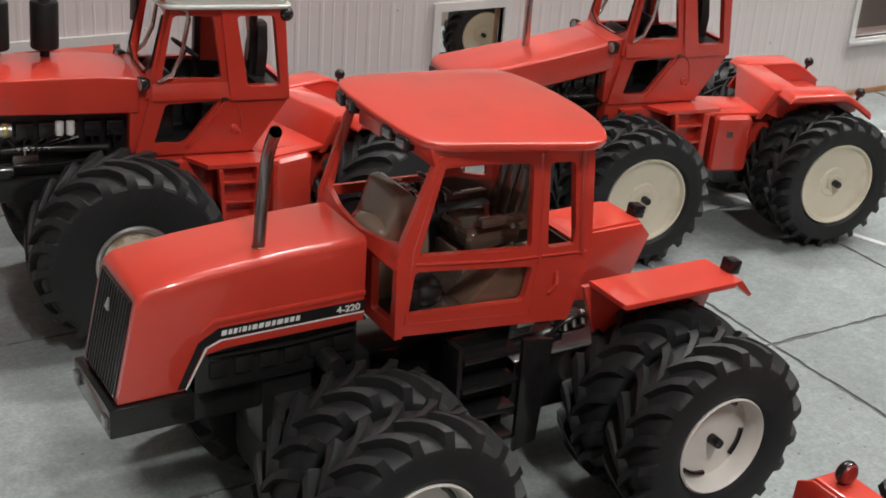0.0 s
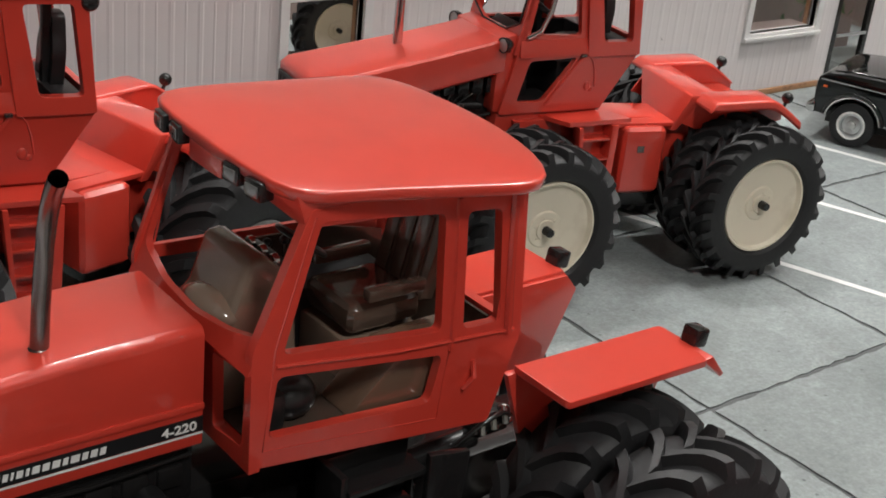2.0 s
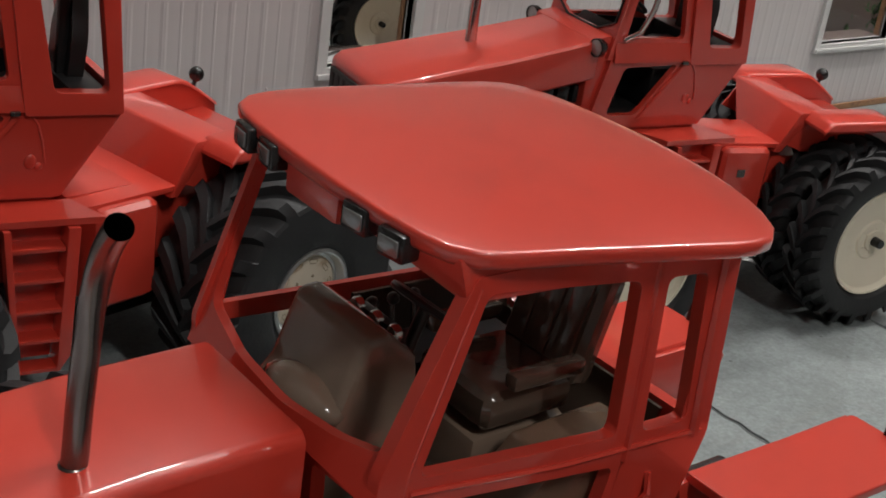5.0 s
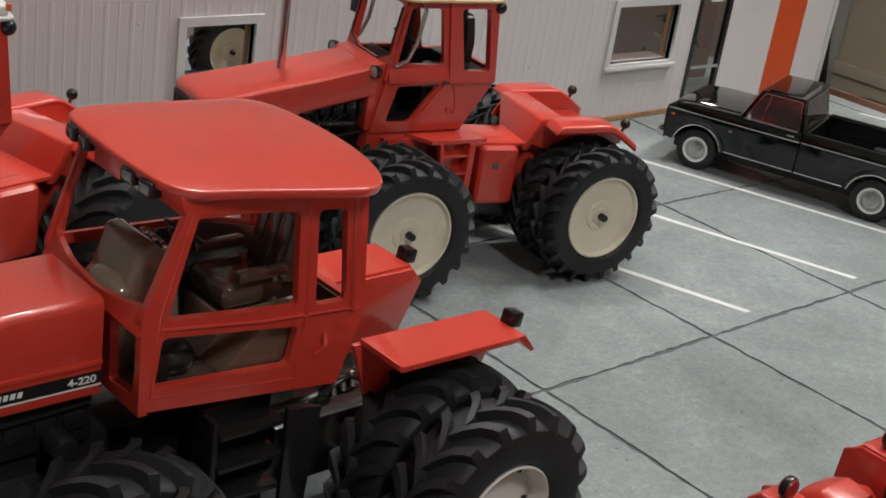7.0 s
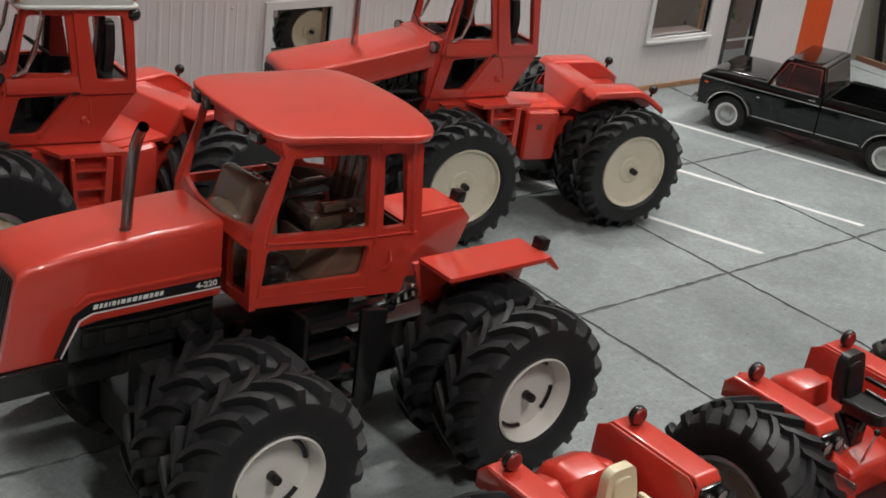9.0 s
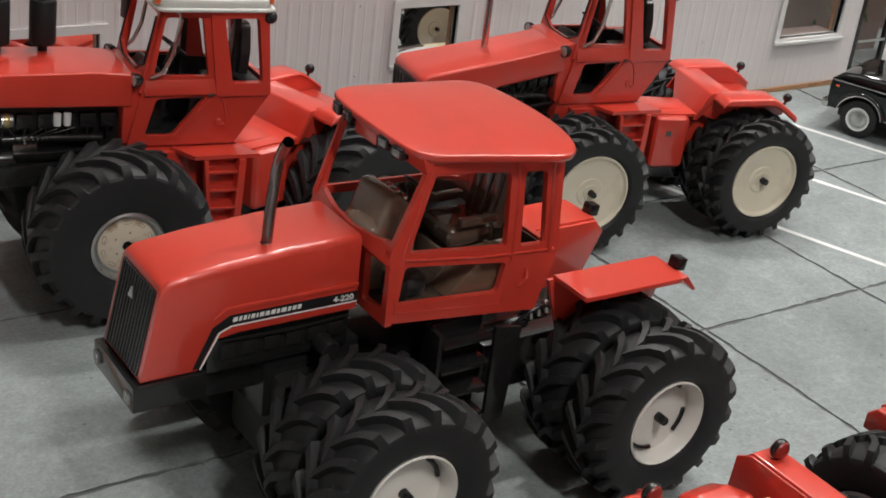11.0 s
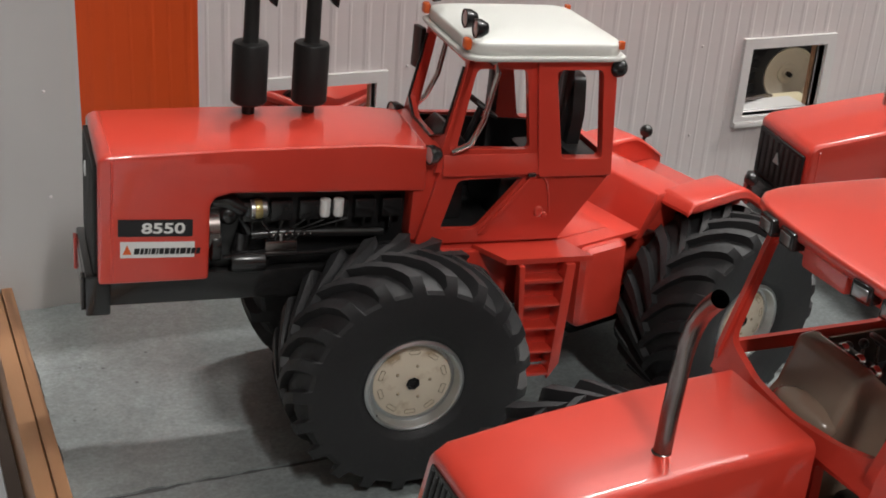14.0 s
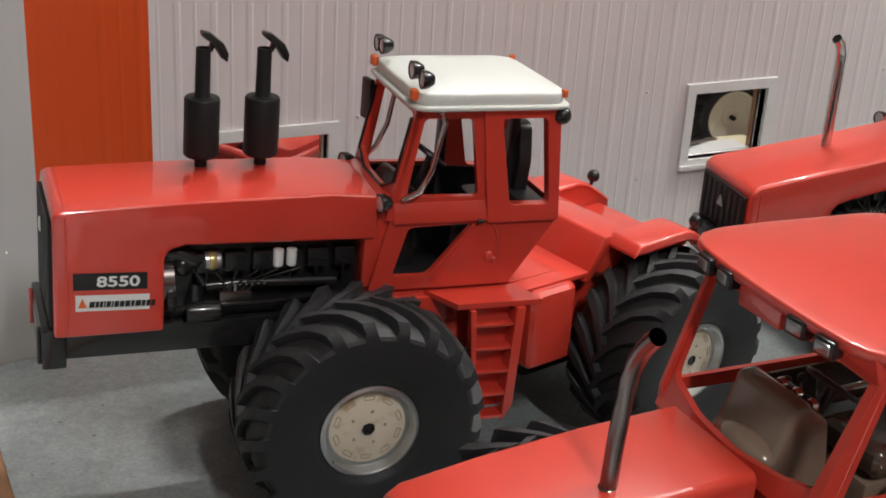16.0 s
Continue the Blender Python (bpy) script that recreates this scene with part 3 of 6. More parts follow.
build_floor()
build_lines()
build_wall()
build_shed_inside()
build_room()


# ---- the cab tractors ----
MATT = material("matt_black", (0.011, 0.0105, 0.0105), 0.45, vary=0.3, scale=60, bump=0.15, spec=0.3)

LINING = material("dark_lining", (0.060, 0.042, 0.032), 0.2, coat=0.6, vary=0.25, scale=50)


def lamp_round(parent, x, y, z, r, facing=-1, name="lamp", mat=None, yaw=0):
    """A round black lamp with a lens, facing along -x or +x."""
    s = facing
    o = part(name, lathe([(0, -s * r * 0.9), (r * 0.6, -s * r * 0.8), (r, -s * r * 0.1), (r * 1.05, s * r * 0.55), (r * 0.92, s * r * 0.6), (r * 0.9, s * r * 0.45)], 18, (0, 0, 0), "X"), BLACK, parent)
    o.matrix_local = pose(x, y, z, 0, 0, yaw)
    part("lens", lathe([(r * 0.9, s * r * 0.45), (r * 0.6, s * r * 0.56), (0, s * r * 0.6)], 18, (0, 0, 0), "X"), mat or LENS, o)
    return o


def lamp_square(parent, x, y, z, w, h, d, facing=-1, yaw=0):
    o = part("work_lamp", box(-d / 2, d / 2, -w / 2, w / 2, -h / 2, h / 2, min(w, h) * 0.12), BLACK, parent)
    o.matrix_local = pose(x, y, z, 0, 0, yaw)
    s = facing * d / 2
    part("lens", box(s, s + facing * 0.0006, -w * 0.36, w * 0.36, -h * 0.30, h * 0.30, 0.0003), LENS_DIM, o)
    return o


def cab_side(outline, windows, y_at, thick, side):
    return finish(plate(outline, [rounded(w, 0.003) for w in windows], lambda x, z: (x, side * y_at(z), z), (0, -side * thick, 0)), 0.0006, 2)


def seat(parent, x, y, z, mat, s=1.0, lean=14, name="seat"):
    """A moulded seat facing -x."""
    base = join(box(x - 0.014 * s, x + 0.013 * s, y - 0.013 * s, y + 0.013 * s, z, z + 0.010 * s, 0.004 * s, 3), box(x - 0.008 * s, x + 0.009 * s, y - 0.008 * s, y + 0.008 * s, z - 0.014 * s, z + 0.001, 0.001))
    o = part(name, base, mat, parent)
    b = part("backrest", box(-0.004 * s, 0.004 * s, -0.013 * s, 0.013 * s, 0, 0.030 * s, 0.004 * s, 3), mat, o)
    b.matrix_local = pose(x + 0.014 * s, y, z + 0.005 * s, 0, lean, 0)
    for k in (-1, 0, 1):
        r = part("rib", box(-0.0008, 0.0008, -0.0028 * s, 0.0028 * s, 0.004 * s, 0.027 * s, 0.0006), mat, b)
        r.location = (-0.004 * s, k * 0.0075 * s, 0)
    for k in (-1, 1):
        part("armrest", box(x - 0.010 * s, x + 0.011 * s, y + k * 0.0145 * s - 0.002 * s, y + k * 0.0145 * s + 0.002 * s, z + 0.012 * s, z + 0.016 * s, 0.0012 * s), mat, o)
    return o


def steering(parent, x, y, z, r, mat):
    col = part("steering_column", tube([(x - 0.008, y, z - 0.022), (x, y, z)], 0.0018, 8), mat, parent)
    w = part("steering_wheel", torus(r, 0.0011), mat, col)
    w.matrix_local = pose(x, y, z + 0.001, 0, 35, 0)
    return col


def torus(R, r, a=24, b=8):
    bm = bmesh.new()
    vs = [[bm.verts.new(((R + r * math.cos(6.28318 * j / b)) * math.cos(6.28318 * i / a), (R + r * math.cos(6.28318 * j / b)) * math.sin(6.28318 * i / a), r * math.sin(6.28318 * j / b))) for j in range(b)] for i in range(a)]
    for i in range(a):
        for j in range(b):
            bm.faces.new((vs[i - 1][j - 1], vs[i][j - 1], vs[i][j], vs[i - 1][j]))
    for k in range(3):
        d = 6.28318 * k / 3
        sp = tube([(0, 0, 0), (R * math.cos(d), R * math.sin(d), 0)], r * 0.8, 6)
        me = bpy.data.meshes.new("t")
        sp.to_mesh(me)
        sp.free()
        bm.from_mesh(me)
    return finish(bm, 0)


def sticker(outline, y, mat, parent, name, label=""):
    return part(name, plate(outline, [], lambda x, z: (x, y, z), (0, 0.0003, 0)), mat, parent, label)


def hood_mesh(side, half, soft, low):
    """A hood from its side outline: the upper edges softly rounded, the rest barely."""
    bm = prism(side, -half, half)
    top = [e for e in bm.edges if all(v.co.z > low for v in e.verts) and len(e.link_faces) == 2 and e.calc_face_angle(0) > radians(40) and abs(e.verts[0].co.x - e.verts[1].co.x) > 0.0005]
    bmesh.ops.bevel(bm, geom=top, offset=soft, segments=5, affect="EDGES", profile=0.5, clamp_overlap=True)
    return finish(bm, 0.0009, 2, angle=30)


def roof_loft(place, lip, crown, power=9.0, k=72, roll=1.0):
    """A roof shell on the outline place(a, b), a and b from -1 to 1: thin rolled edge, slightly crowned top."""
    bm = bmesh.new()

    def ring(f, drop, up=0.0):
        out = []
        for j in range(k):
            t = 6.2831853 * (j + 0.5) / k
            c, d = math.cos(t), math.sin(t)
            q = f * (abs(c) ** power + abs(d) ** power) ** (-1 / power)
            x, y, z = place(q * c, q * d)
            out.append(bm.verts.new((x, y, z - drop + up)))
        return out

    rings = [ring(0.84, lip * 0.85), ring(0.965, lip), ring(0.985, lip * 0.96), ring(0.996, lip * 0.75), ring(1.0, lip * 0.42 * roll), ring(1 - 0.004 * roll, lip * 0.18 * roll), ring(1 - 0.016 * roll, lip * 0.05 * roll), ring(1 - 0.035 * roll, 0)]
    for i in range(1, 13):
        f = (1 - 0.035 * roll) * (1 - i / 13)
        rings.append(ring(f, 0, crown * (1 - (f / (1 - 0.035 * roll)) ** 2.6)))
    for a, b in zip(rings, rings[1:]):
        for j in range(k):
            bm.faces.new((a[j - 1], a[j], b[j], b[j - 1]))
    bm.faces.new(rings[0][::-1])
    bm.faces.new(rings[-1])
    return finish(bm, 0, smooth=True, angle=60)


def roof_a_place(a, b):
    u = (a + 1) / 2
    front, rear = 0.0000 + 0.003 * b * b, 0.1120 - (0.0165 if b < 0 else 0.0075) * abs(b) ** 2.2
    y = b * (0.0500 + 0.0125 * u) if b < 0 else b * (0.0485 + 0.0050 * u)
    return front + (rear - front) * u, y, 0.2204 - 0.0068 * u - 0.0012 * max(0.0, 1 - u / 0.35) ** 2 + 0.020 * y


def tractor_a(m):
    t = thing("tractor", m, "orange-red model tractor with dual wheels, black grille and brown seat", "tractor", "model tractors")
    # hood
    side = [(-0.132, 0.106), (-0.1215, 0.156), (-0.117, 0.1590), (-0.09, 0.1625), (-0.05, 0.1655), (-0.0115, 0.1665), (-0.0115, 0.1235), (-0.080, 0.1235), (-0.091, 0.1220), (-0.1015, 0.106)]
    hood = part("hood", hood_mesh(side, 0.0245, 0.0036, 0.150), RED, t)
    part("hood_crease", prism([(-0.0115, 0.1395), (-0.0115, 0.137), (-0.086, 0.137), (-0.093, 0.133), (-0.094, 0.1345), (-0.087, 0.1395)], -0.0253, -0.0240, 0.0005), RED, hood)
    band = [(-0.0118, 0.1345), (-0.0118, 0.1290), (-0.0845, 0.1290), (-0.0915, 0.1262), (-0.1012, 0.1075), (-0.1045, 0.1075), (-0.0945, 0.1290), (-0.0850, 0.1345)]
    sticker(band, -0.0249, DECAL_BLACK, hood, "stripe", "black stripe decal")
    pin = [(-0.0118, 0.1286), (-0.0118, 0.1279), (-0.0835, 0.1279), (-0.0902, 0.1253), (-0.1002, 0.1065), (-0.1009, 0.1068), (-0.0911, 0.1259), (-0.0842, 0.1286)]
    sticker(pin, -0.0249, DECAL_WHITE, hood, "pinstripe", "white pinstripe")
    x = -0.0838
    for w in (0.0024, 0.0016, 0.0016, 0.0008, 0.0020, 0.0010, 0.0023, 0.0022, 0.0024, 0.0016, 0.0028, 0.0018, 0.0021, 0.0019):
        sticker([(x, 0.1307), (x + w, 0.1307), (x + w + 0.0005, 0.1331), (x + 0.0005, 0.1331)], -0.0252, DECAL_WHITE, hood, "maker_mark", "white bar in place of the maker's mark")
        x += w + 0.0009
    n = part("lettering", moved(lettering("4-220", 0.0046), Matrix.Translation((-0.0205, -0.0254, 0.1317)) @ Matrix.Diagonal((1.15, 1, 1, 1))), DECAL_WHITE, hood, "white model number 4-220")
    # grille
    g = part("grille", box(-0.0015, 0.0015, -0.0205, 0.0205, 0.0, 0.0465, 0.0008), BLACK, t)
    tilt = math.degrees(math.atan2(0.0105, 0.050))
    g.matrix_local = pose(-0.1312, 0, 0.1075, 0, tilt, 0)
    for i in range(12):
        b = part("grille_bar", box(-0.0003, 0.0003, -0.0009, 0.0009, 0.0, 0.0445, 0.0002), MATT, g)
        b.location = (-0.0016, -0.0182 + 0.0033 * i, 0.001)
    part("emblem", plate([(-0.0025, 0.034), (0.0025, 0.034), (0, 0.0395)], [], lambda a, z: (-0.0038, a, z), (0.0008, 0, 0)), SILVER, g, "small silver triangle badge")
    # bumper and chassis
    bp = part("bumper", box(-0.1362, -0.0970, -0.0265, 0.0265, 0.0905, 0.1052, 0.001), BLACK, t)
    for k in (-1, 1):
        part("marker_lamp", box(-0.1377, -0.1357, k * 0.021 - 0.0030, k * 0.021 + 0.0030, 0.0945, 0.1005, 0.0006), LENS_DIM, bp)
    fr = part("front_frame", join(box(-0.060, 0.055, -0.0165, 0.0165, 0.062, 0.100, 0.002), box(-0.100, -0.050, -0.012, 0.012, 0.080, 0.104, 0.002), box(-0.095, -0.012, -0.020, 0.020, 0.099, 0.126, 0.003)), BLACK, t)
    for i in range(6):
        part("engine_cylinder", box(-0.088 + 0.0125 * i, -0.079 + 0.0125 * i, -0.0212, -0.0195, 0.1070, 0.1150, 0.0012), MATT, fr)
    part("fuel_line", tube([(-0.088, -0.0212, 0.1185), (-0.05, -0.0222, 0.1175), (-0.014, -0.0212, 0.1185)], 0.0008, 8), MATT, fr)
    part("axle_carrier", box(-0.055, 0.010, -0.030, 0.032, 0.028, 0.088, 0.006, 2), MATT, fr)
    part("oil_filter", lathe([(0, -0.006), (0.005, -0.006), (0.0055, -0.0045), (0.0055, 0.006), (0, 0.006)], 14, (-0.030, -0.028, 0.106)), SEAT_BLACK, fr)
    part("rear_frame", join(box(0.085, 0.205, -0.0165, 0.0165, 0.040, 0.074, 0.002), box(0.05, 0.10, -0.010, 0.010, 0.045, 0.070, 0.003)), BLACK, t)
    for x in (-0.020, 0.155):
        part("axle", tube([(x, -0.070, 0.0555), (x, 0.070, 0.0555)], 0.009, 14), BLACK, t)
    rod = part("steering_cylinder", tube([(0.070, -0.031, 0.094), (0.100, -0.031, 0.096)], 0.0045, 12), BLACK, t)
    part("piston_rod", tube([(0.100, -0.031, 0.096), (0.122, -0.030, 0.098)], 0.0022, 10), CHROME, rod)
    for dx, dz in ((0.104, 0.104), (0.110, 0.100), (0.099, 0.101), (0.112, 0.106)):
        part("hose_fitting", ball(dx, -0.034, dz, 0.0026, segs=10), STEEL, rod)
    part("valve_block", box(0.098, 0.114, -0.036, -0.026, 0.0975, 0.1065, 0.0015), BLACK, rod)
    for i in range(3):
        part("coupling", tube([(0.099 + 0.0055 * i, -0.0385, 0.1005 + 0.001 * i), (0.100 + 0.0055 * i, -0.0350, 0.1060 + 0.001 * i)], 0.0017, 10), CHROME, rod)
    part("hose", tube([(0.088, -0.0365, 0.098), (0.096, -0.0405, 0.1075), (0.106, -0.0400, 0.1095), (0.116, -0.0350, 0.1030)], 0.0010, 8), BLACK, rod)
    part("hose", tube([(0.096, -0.033, 0.102), (0.104, -0.037, 0.108), (0.114, -0.034, 0.104), (0.120, -0.030, 0.096)], 0.0011, 8), BLACK, rod)
    # ladder
    lad = part("ladder", box(0.030, 0.033, -0.046, -0.030, 0.046, 0.108, 0.0006), BLACK, t)
    part("ladder_side", prism([(0.066, 0.108), (0.0845, 0.1045), (0.0795, 0.046), (0.066, 0.042)], -0.049, -0.046, 0.0006), BLACK, lad)
    part("ladder_back", box(0.031, 0.068, -0.033, -0.030, 0.050, 0.108, 0.0006), BLACK, lad)
    for i in range(4):
        part("step", box(0.033, 0.066, -0.0475, -0.034, 0.050 + 0.0165 * i, 0.0525 + 0.0165 * i, 0.0005), BLACK, lad)
    # cab
    def yc(z, s=1):
        return 0.0365 + (z - 0.113) * 0.045 if s > 0 else 0.0435 + (z - 0.113) * 0.040

    outline = rounded([(-0.0055, 0.1222), (0.0955, 0.1108), (0.1050, 0.1465), (0.0970, 0.2095), (0.0105, 0.2115), (-0.0070, 0.1650), (-0.0065, 0.150)], 0.0015, 2)
    wins = [[(0.0145, 0.2068), (0.0627, 0.2010), (0.0674, 0.1558), (0.0042, 0.1627)], [(0.0722, 0.2000), (0.0870, 0.1988), (0.0940, 0.1535), (0.0772, 0.1543)], [(0.0030, 0.1550), (0.0695, 0.1458), (0.0665, 0.1272), (0.0010, 0.1325)]]
    wins_far = [[(0.0132, 0.2068), (0.0627, 0.2010), (0.0674, 0.1652), (-0.0020, 0.1675)], [(0.0722, 0.2000), (0.0870, 0.1988), (0.0930, 0.1600), (0.0765, 0.1640)], [(-0.0010, 0.1625), (0.0695, 0.1590), (0.0665, 0.1272), (-0.0010, 0.1325)]]
    cab = part("cab", prism([(-0.0030, 0.1228), (0.0920, 0.1125), (0.0920, 0.1165), (-0.0030, 0.1260)], -0.0420, 0.0350, 0.0005), RED, t)
    for s in (-1, 1):
        p = part("cab_side", cab_side(outline, wins if s < 0 else wins_far, lambda z, s=s: yc(z, s), 0.0040 if s < 0 else 0.0022, s), RED, cab)
        if s < 0:
            part("sill_bead", tube([(0.0020, s * (yc(0.1585, s) + 0.0002), 0.1592), (0.050, s * (yc(0.153, s) + 0.0002), 0.1525), (0.101, s * (yc(0.15, s) + 0.0002), 0.1488)], 0.0008, 6), RED, p)
        seam = [(0.0120, 0.2085), (0.0012, 0.1645), (-0.0008, 0.1280), (0.0705, 0.1195), (0.0722, 0.1500), (0.0668, 0.2055)]
        part("door_seam", tube([(x, s * (yc(z, s) - 0.0001), z) for x, z in seam], 0.0004, 6), RED, p)
        part("door_post", tube([(0.0728, s * yc(0.145, s), 0.147), (0.0712, s * yc(0.17, s), 0.175), (0.0676, s * yc(0.205, s), 0.206)], 0.0012, 6), RED, p)
        part("rear_post", tube([(0.0985, s * yc(0.145, s), 0.148), (0.0950, s * yc(0.17, s), 0.175), (0.0915, s * yc(0.205, s), 0.206)], 0.0018, 8), RED, p)
        part("door_handle", tube([(0.081, s * yc(0.135, s), 0.129), (0.084, s * (yc(0.135, s) + 0.0018), 0.134), (0.084, s * yc(0.14, s), 0.140)], 0.0011, 6), RED, p)
    ws_out = [(-0.0452, 0.1580), (0.0380, 0.1580), (0.0405, 0.2105), (-0.0472, 0.2105)]
    ws_in = rounded([(-0.0418, 0.1690), (-0.026, 0.1650), (-0.004, 0.1625), (0.017, 0.1640), (0.0352, 0.1695), (0.0388, 0.2062), (-0.0432, 0.2055)], 0.004)
    part("windshield_frame", plate(ws_out, [ws_in], lambda y, z: (-0.0072 + (z - 0.1605) * 0.39, y, z), (0.0026, 0, 0)), RED, cab)
    lf_out = [(-0.0438, 0.1205), (0.0368, 0.1205), (0.0380, 0.1588), (-0.0452, 0.1588)]
    lf_holes = [rounded([(-0.0200, 0.1260), (-0.0388, 0.1285), (-0.0415, 0.1560), (-0.0200, 0.1545)], 0.002), rounded([(0.0255, 0.1545), (0.0335, 0.1560), (0.0310, 0.1300), (0.0255, 0.1280)], 0.002)]
    part("cowl", plate(lf_out, lf_holes, lambda y, z: (-0.0065 + (0.1588 - z) * 0.03, y, z), (0.004, 0, 0)), RED, cab)
    rp_out = [(-0.0430, 0.112), (0.0358, 0.112), (0.0405, 0.2095), (-0.0470, 0.2095)]
    rp_in = rounded([(-0.0405, 0.150), (0.0345, 0.150), (0.0360, 0.203), (-0.0425, 0.203)], 0.003)
    part("cab_rear", plate(rp_out, [rp_in], lambda y, z: (0.0918 + (min(z, 0.1465) - 0.112) * 0.275 - max(0, z - 0.1465) * 0.127, y, z), (0.004, 0, 0)), RED, cab)
    part("lining", plate([(0.034, 0.122), (0.091, 0.115), (0.0990, 0.1465), (0.0970, 0.1575), (0.0700, 0.1635), (0.040, 0.1640)], [], lambda x, z: (x, yc(z) - 0.0044, z), (0, -0.0012, 0)), LINING, cab, "dark brown inner lining")
    part("rear_lining", plate([(-0.031, 0.112), (0.031, 0.112), (0.033, 0.149), (-0.033, 0.149)], [], lambda y, z: (0.0890 + (z - 0.112) * 0.25, y, z), (0.0012, 0, 0)), LINING, cab, "dark brown inner lining")
    part("cab_floor", box(0.000, 0.089, -0.0395, 0.0325, 0.1240, 0.1265, 0.0005), LINING, cab)
    hd = part("roof_header", moved(prism([(0.009, 0.2065), (0.0965, 0.2020), (0.0970, 0.2120), (0.0050, 0.2180)], -0.0470, 0.0425, 0.002), Matrix(((1, 0, 0, 0), (0, 1, 0, 0), (0, 0.038, 1, 0), (0, 0, 0, 1)))), RED, t)
    roof = part("roof", roof_loft(roof_a_place, 0.0044, 0.0022, roll=0.7), RED, t)
    for y in (-0.0300, -0.0165, 0.0205, 0.0315):
        lamp_square(t, 0.0022, y, 0.2142 + 0.03 * y, 0.0084, 0.0064, 0.0055, -1, yaw=(-14 if y > 0 else 14) * 0.5)
    part("roof_brow", box(0.0010, 0.0090, -0.0085, 0.0135, 0.2080, 0.2185, 0.0015), RED, roof)
    # cab interior
    it = part("dashboard", prism([(-0.001, 0.120), (-0.001, 0.158), (0.004, 0.163), (0.0098, 0.1800), (0.0160, 0.1808), (0.0265, 0.1722), (0.0290, 0.156), (0.032, 0.120)], -0.014, 0.018, 0.003, 3), BROWN, t)
    part("dash_dome", ball(0.0035, 0.000, 0.1600, 0.011, 0.75, 1.35, 0.55), BROWN, it)
    part("dial_panel", box(0.0235, 0.0265, -0.008, 0.010, 0.164, 0.176, 0.0006), SEAT_BLACK, it)
    for i in range(3):
        part("switch", box(0.0255, 0.0272, -0.006 + 0.006 * i, -0.003 + 0.006 * i, 0.166, 0.170, 0.0003), DECAL_WHITE, it)
    for i in range(3):
        part("dial", lathe([(0, -0.0014), (0.0020, -0.0014), (0.0024, -0.0008), (0.0024, 0.0006), (0, 0.0008)], 14, (0.0235, -0.007 + 0.008 * i, 0.1755), "X"), CHROME, it)
    part("console", box(0.034, 0.090, 0.014, 0.034, 0.115, 0.150, 0.003), SEAT_BLACK, t)
    part("side_console", prism([(0.036, 0.1265), (0.056, 0.1462), (0.088, 0.1475), (0.088, 0.1265)], -0.0385, -0.0200, 0.0015, 2), CONSOLE, t)
    part("lever_boot", ball(0.0200, -0.0240, 0.1330, 0.0095, 1.1, 1.0, 0.9), SEAT_BLACK, t)
    part("pedal_box", box(0.006, 0.014, -0.034, -0.018, 0.1265, 0.1400, 0.002), SEAT_BLACK, t)
    part("seat_base", box(0.048, 0.082, -0.015, 0.015, 0.115, 0.142, 0.003), BROWN, t)
    for i in range(3):
        lv = part("lever", tube([(0.040 + 0.007 * i, 0.022, 0.149), (0.038 + 0.007 * i, 0.022, 0.166)], 0.0007, 6), STEEL, t)
        part("knob", ball(0.038 + 0.007 * i, 0.022, 0.167, 0.0019, segs=8), SEAT_BLACK, lv)
    seat(t, 0.066, -0.001, 0.1435, SEAT_BROWN, 1.2)
    steering(t, 0.038, 0.0, 0.176, 0.0095, SEAT_BLACK)
    # exhaust
    pipe = tube([(-0.0600, -0.0108, 0.163), (-0.0589, -0.0103, 0.178), (-0.0577, -0.0100, 0.191), (-0.0567, -0.0104, 0.202), (-0.0564, -0.0122, 0.2090), (-0.0567, -0.0155, 0.2150), (-0.0572, -0.0192, 0.2196), (-0.0577, -0.0228, 0.2232)], 0.0029, 18, ends=False)
    inner = tube([(-0.0564, -0.0122, 0.2090), (-0.0567, -0.0155, 0.2150), (-0.0572, -0.0192, 0.2196), (-0.0577, -0.0226, 0.2230)], 0.0025, 18, ends=False)
    part("exhaust_pipe", pipe, STEEL, t, "dark polished exhaust pipe with a slanted mouth")
    part("exhaust_bore", inner, BLACK, t)
    part("stack_base", lathe([(0.0034, 0.1630), (0.0034, 0.1645), (0.0029, 0.1650)], 16, (-0.060, -0.0108, 0), "Z"), STEEL, t)
    # rear fenders
    for s, yi, yo, dx, top in ((-1, 0.0, 0.0, 0.0, 0.1255), (1, -0.0115, -0.010, 0.006, 0.1215)):
        ya, yb = 0.0378 + yi, 0.0675 + yo
        z = top - 0.1255
        f = part("fender", finish(plate(rounded([(0.112, s * (ya - 0.002)), (0.112, s * (yb - 0.001)), (0.186 + dx, s * (yb + 0.001)), (0.190 + dx, s * ya)], 0.002, 2), [], lambda x, y: (x, y, top - 0.0030 + (0.0010 if x < 0.113 else 0)), (0, 0, 0.0032)), 0.0012, 3), RED, t)
        part("fender_lip", prism([(x + dx, h + z) for x, h in ((0.185, 0.1252), (0.190, 0.1255), (0.1985, 0.1158), (0.1965, 0.1146), (0.1870, 0.1226))], s * (ya + 0.001), s * yb, 0.0006), RED, f)
        tip = (0.200, 0.111) if s < 0 else (0.203, 0.112)
        part("fender_wall", prism([(0.108, top - 0.0015), (0.190 + dx, top - 0.0015), tip, (0.188, 0.078), (0.124, 0.078)], s * (ya - 0.0025), s * (ya + 0.0005), 0.0006), RED, f)
        ly = 0.054 if s < 0 else 0.0345
        lp = part("fender_lamp", box(-0.004, 0.004, -0.004, 0.004, -0.0035, 0.0045, 0.0012), BLACK, f)
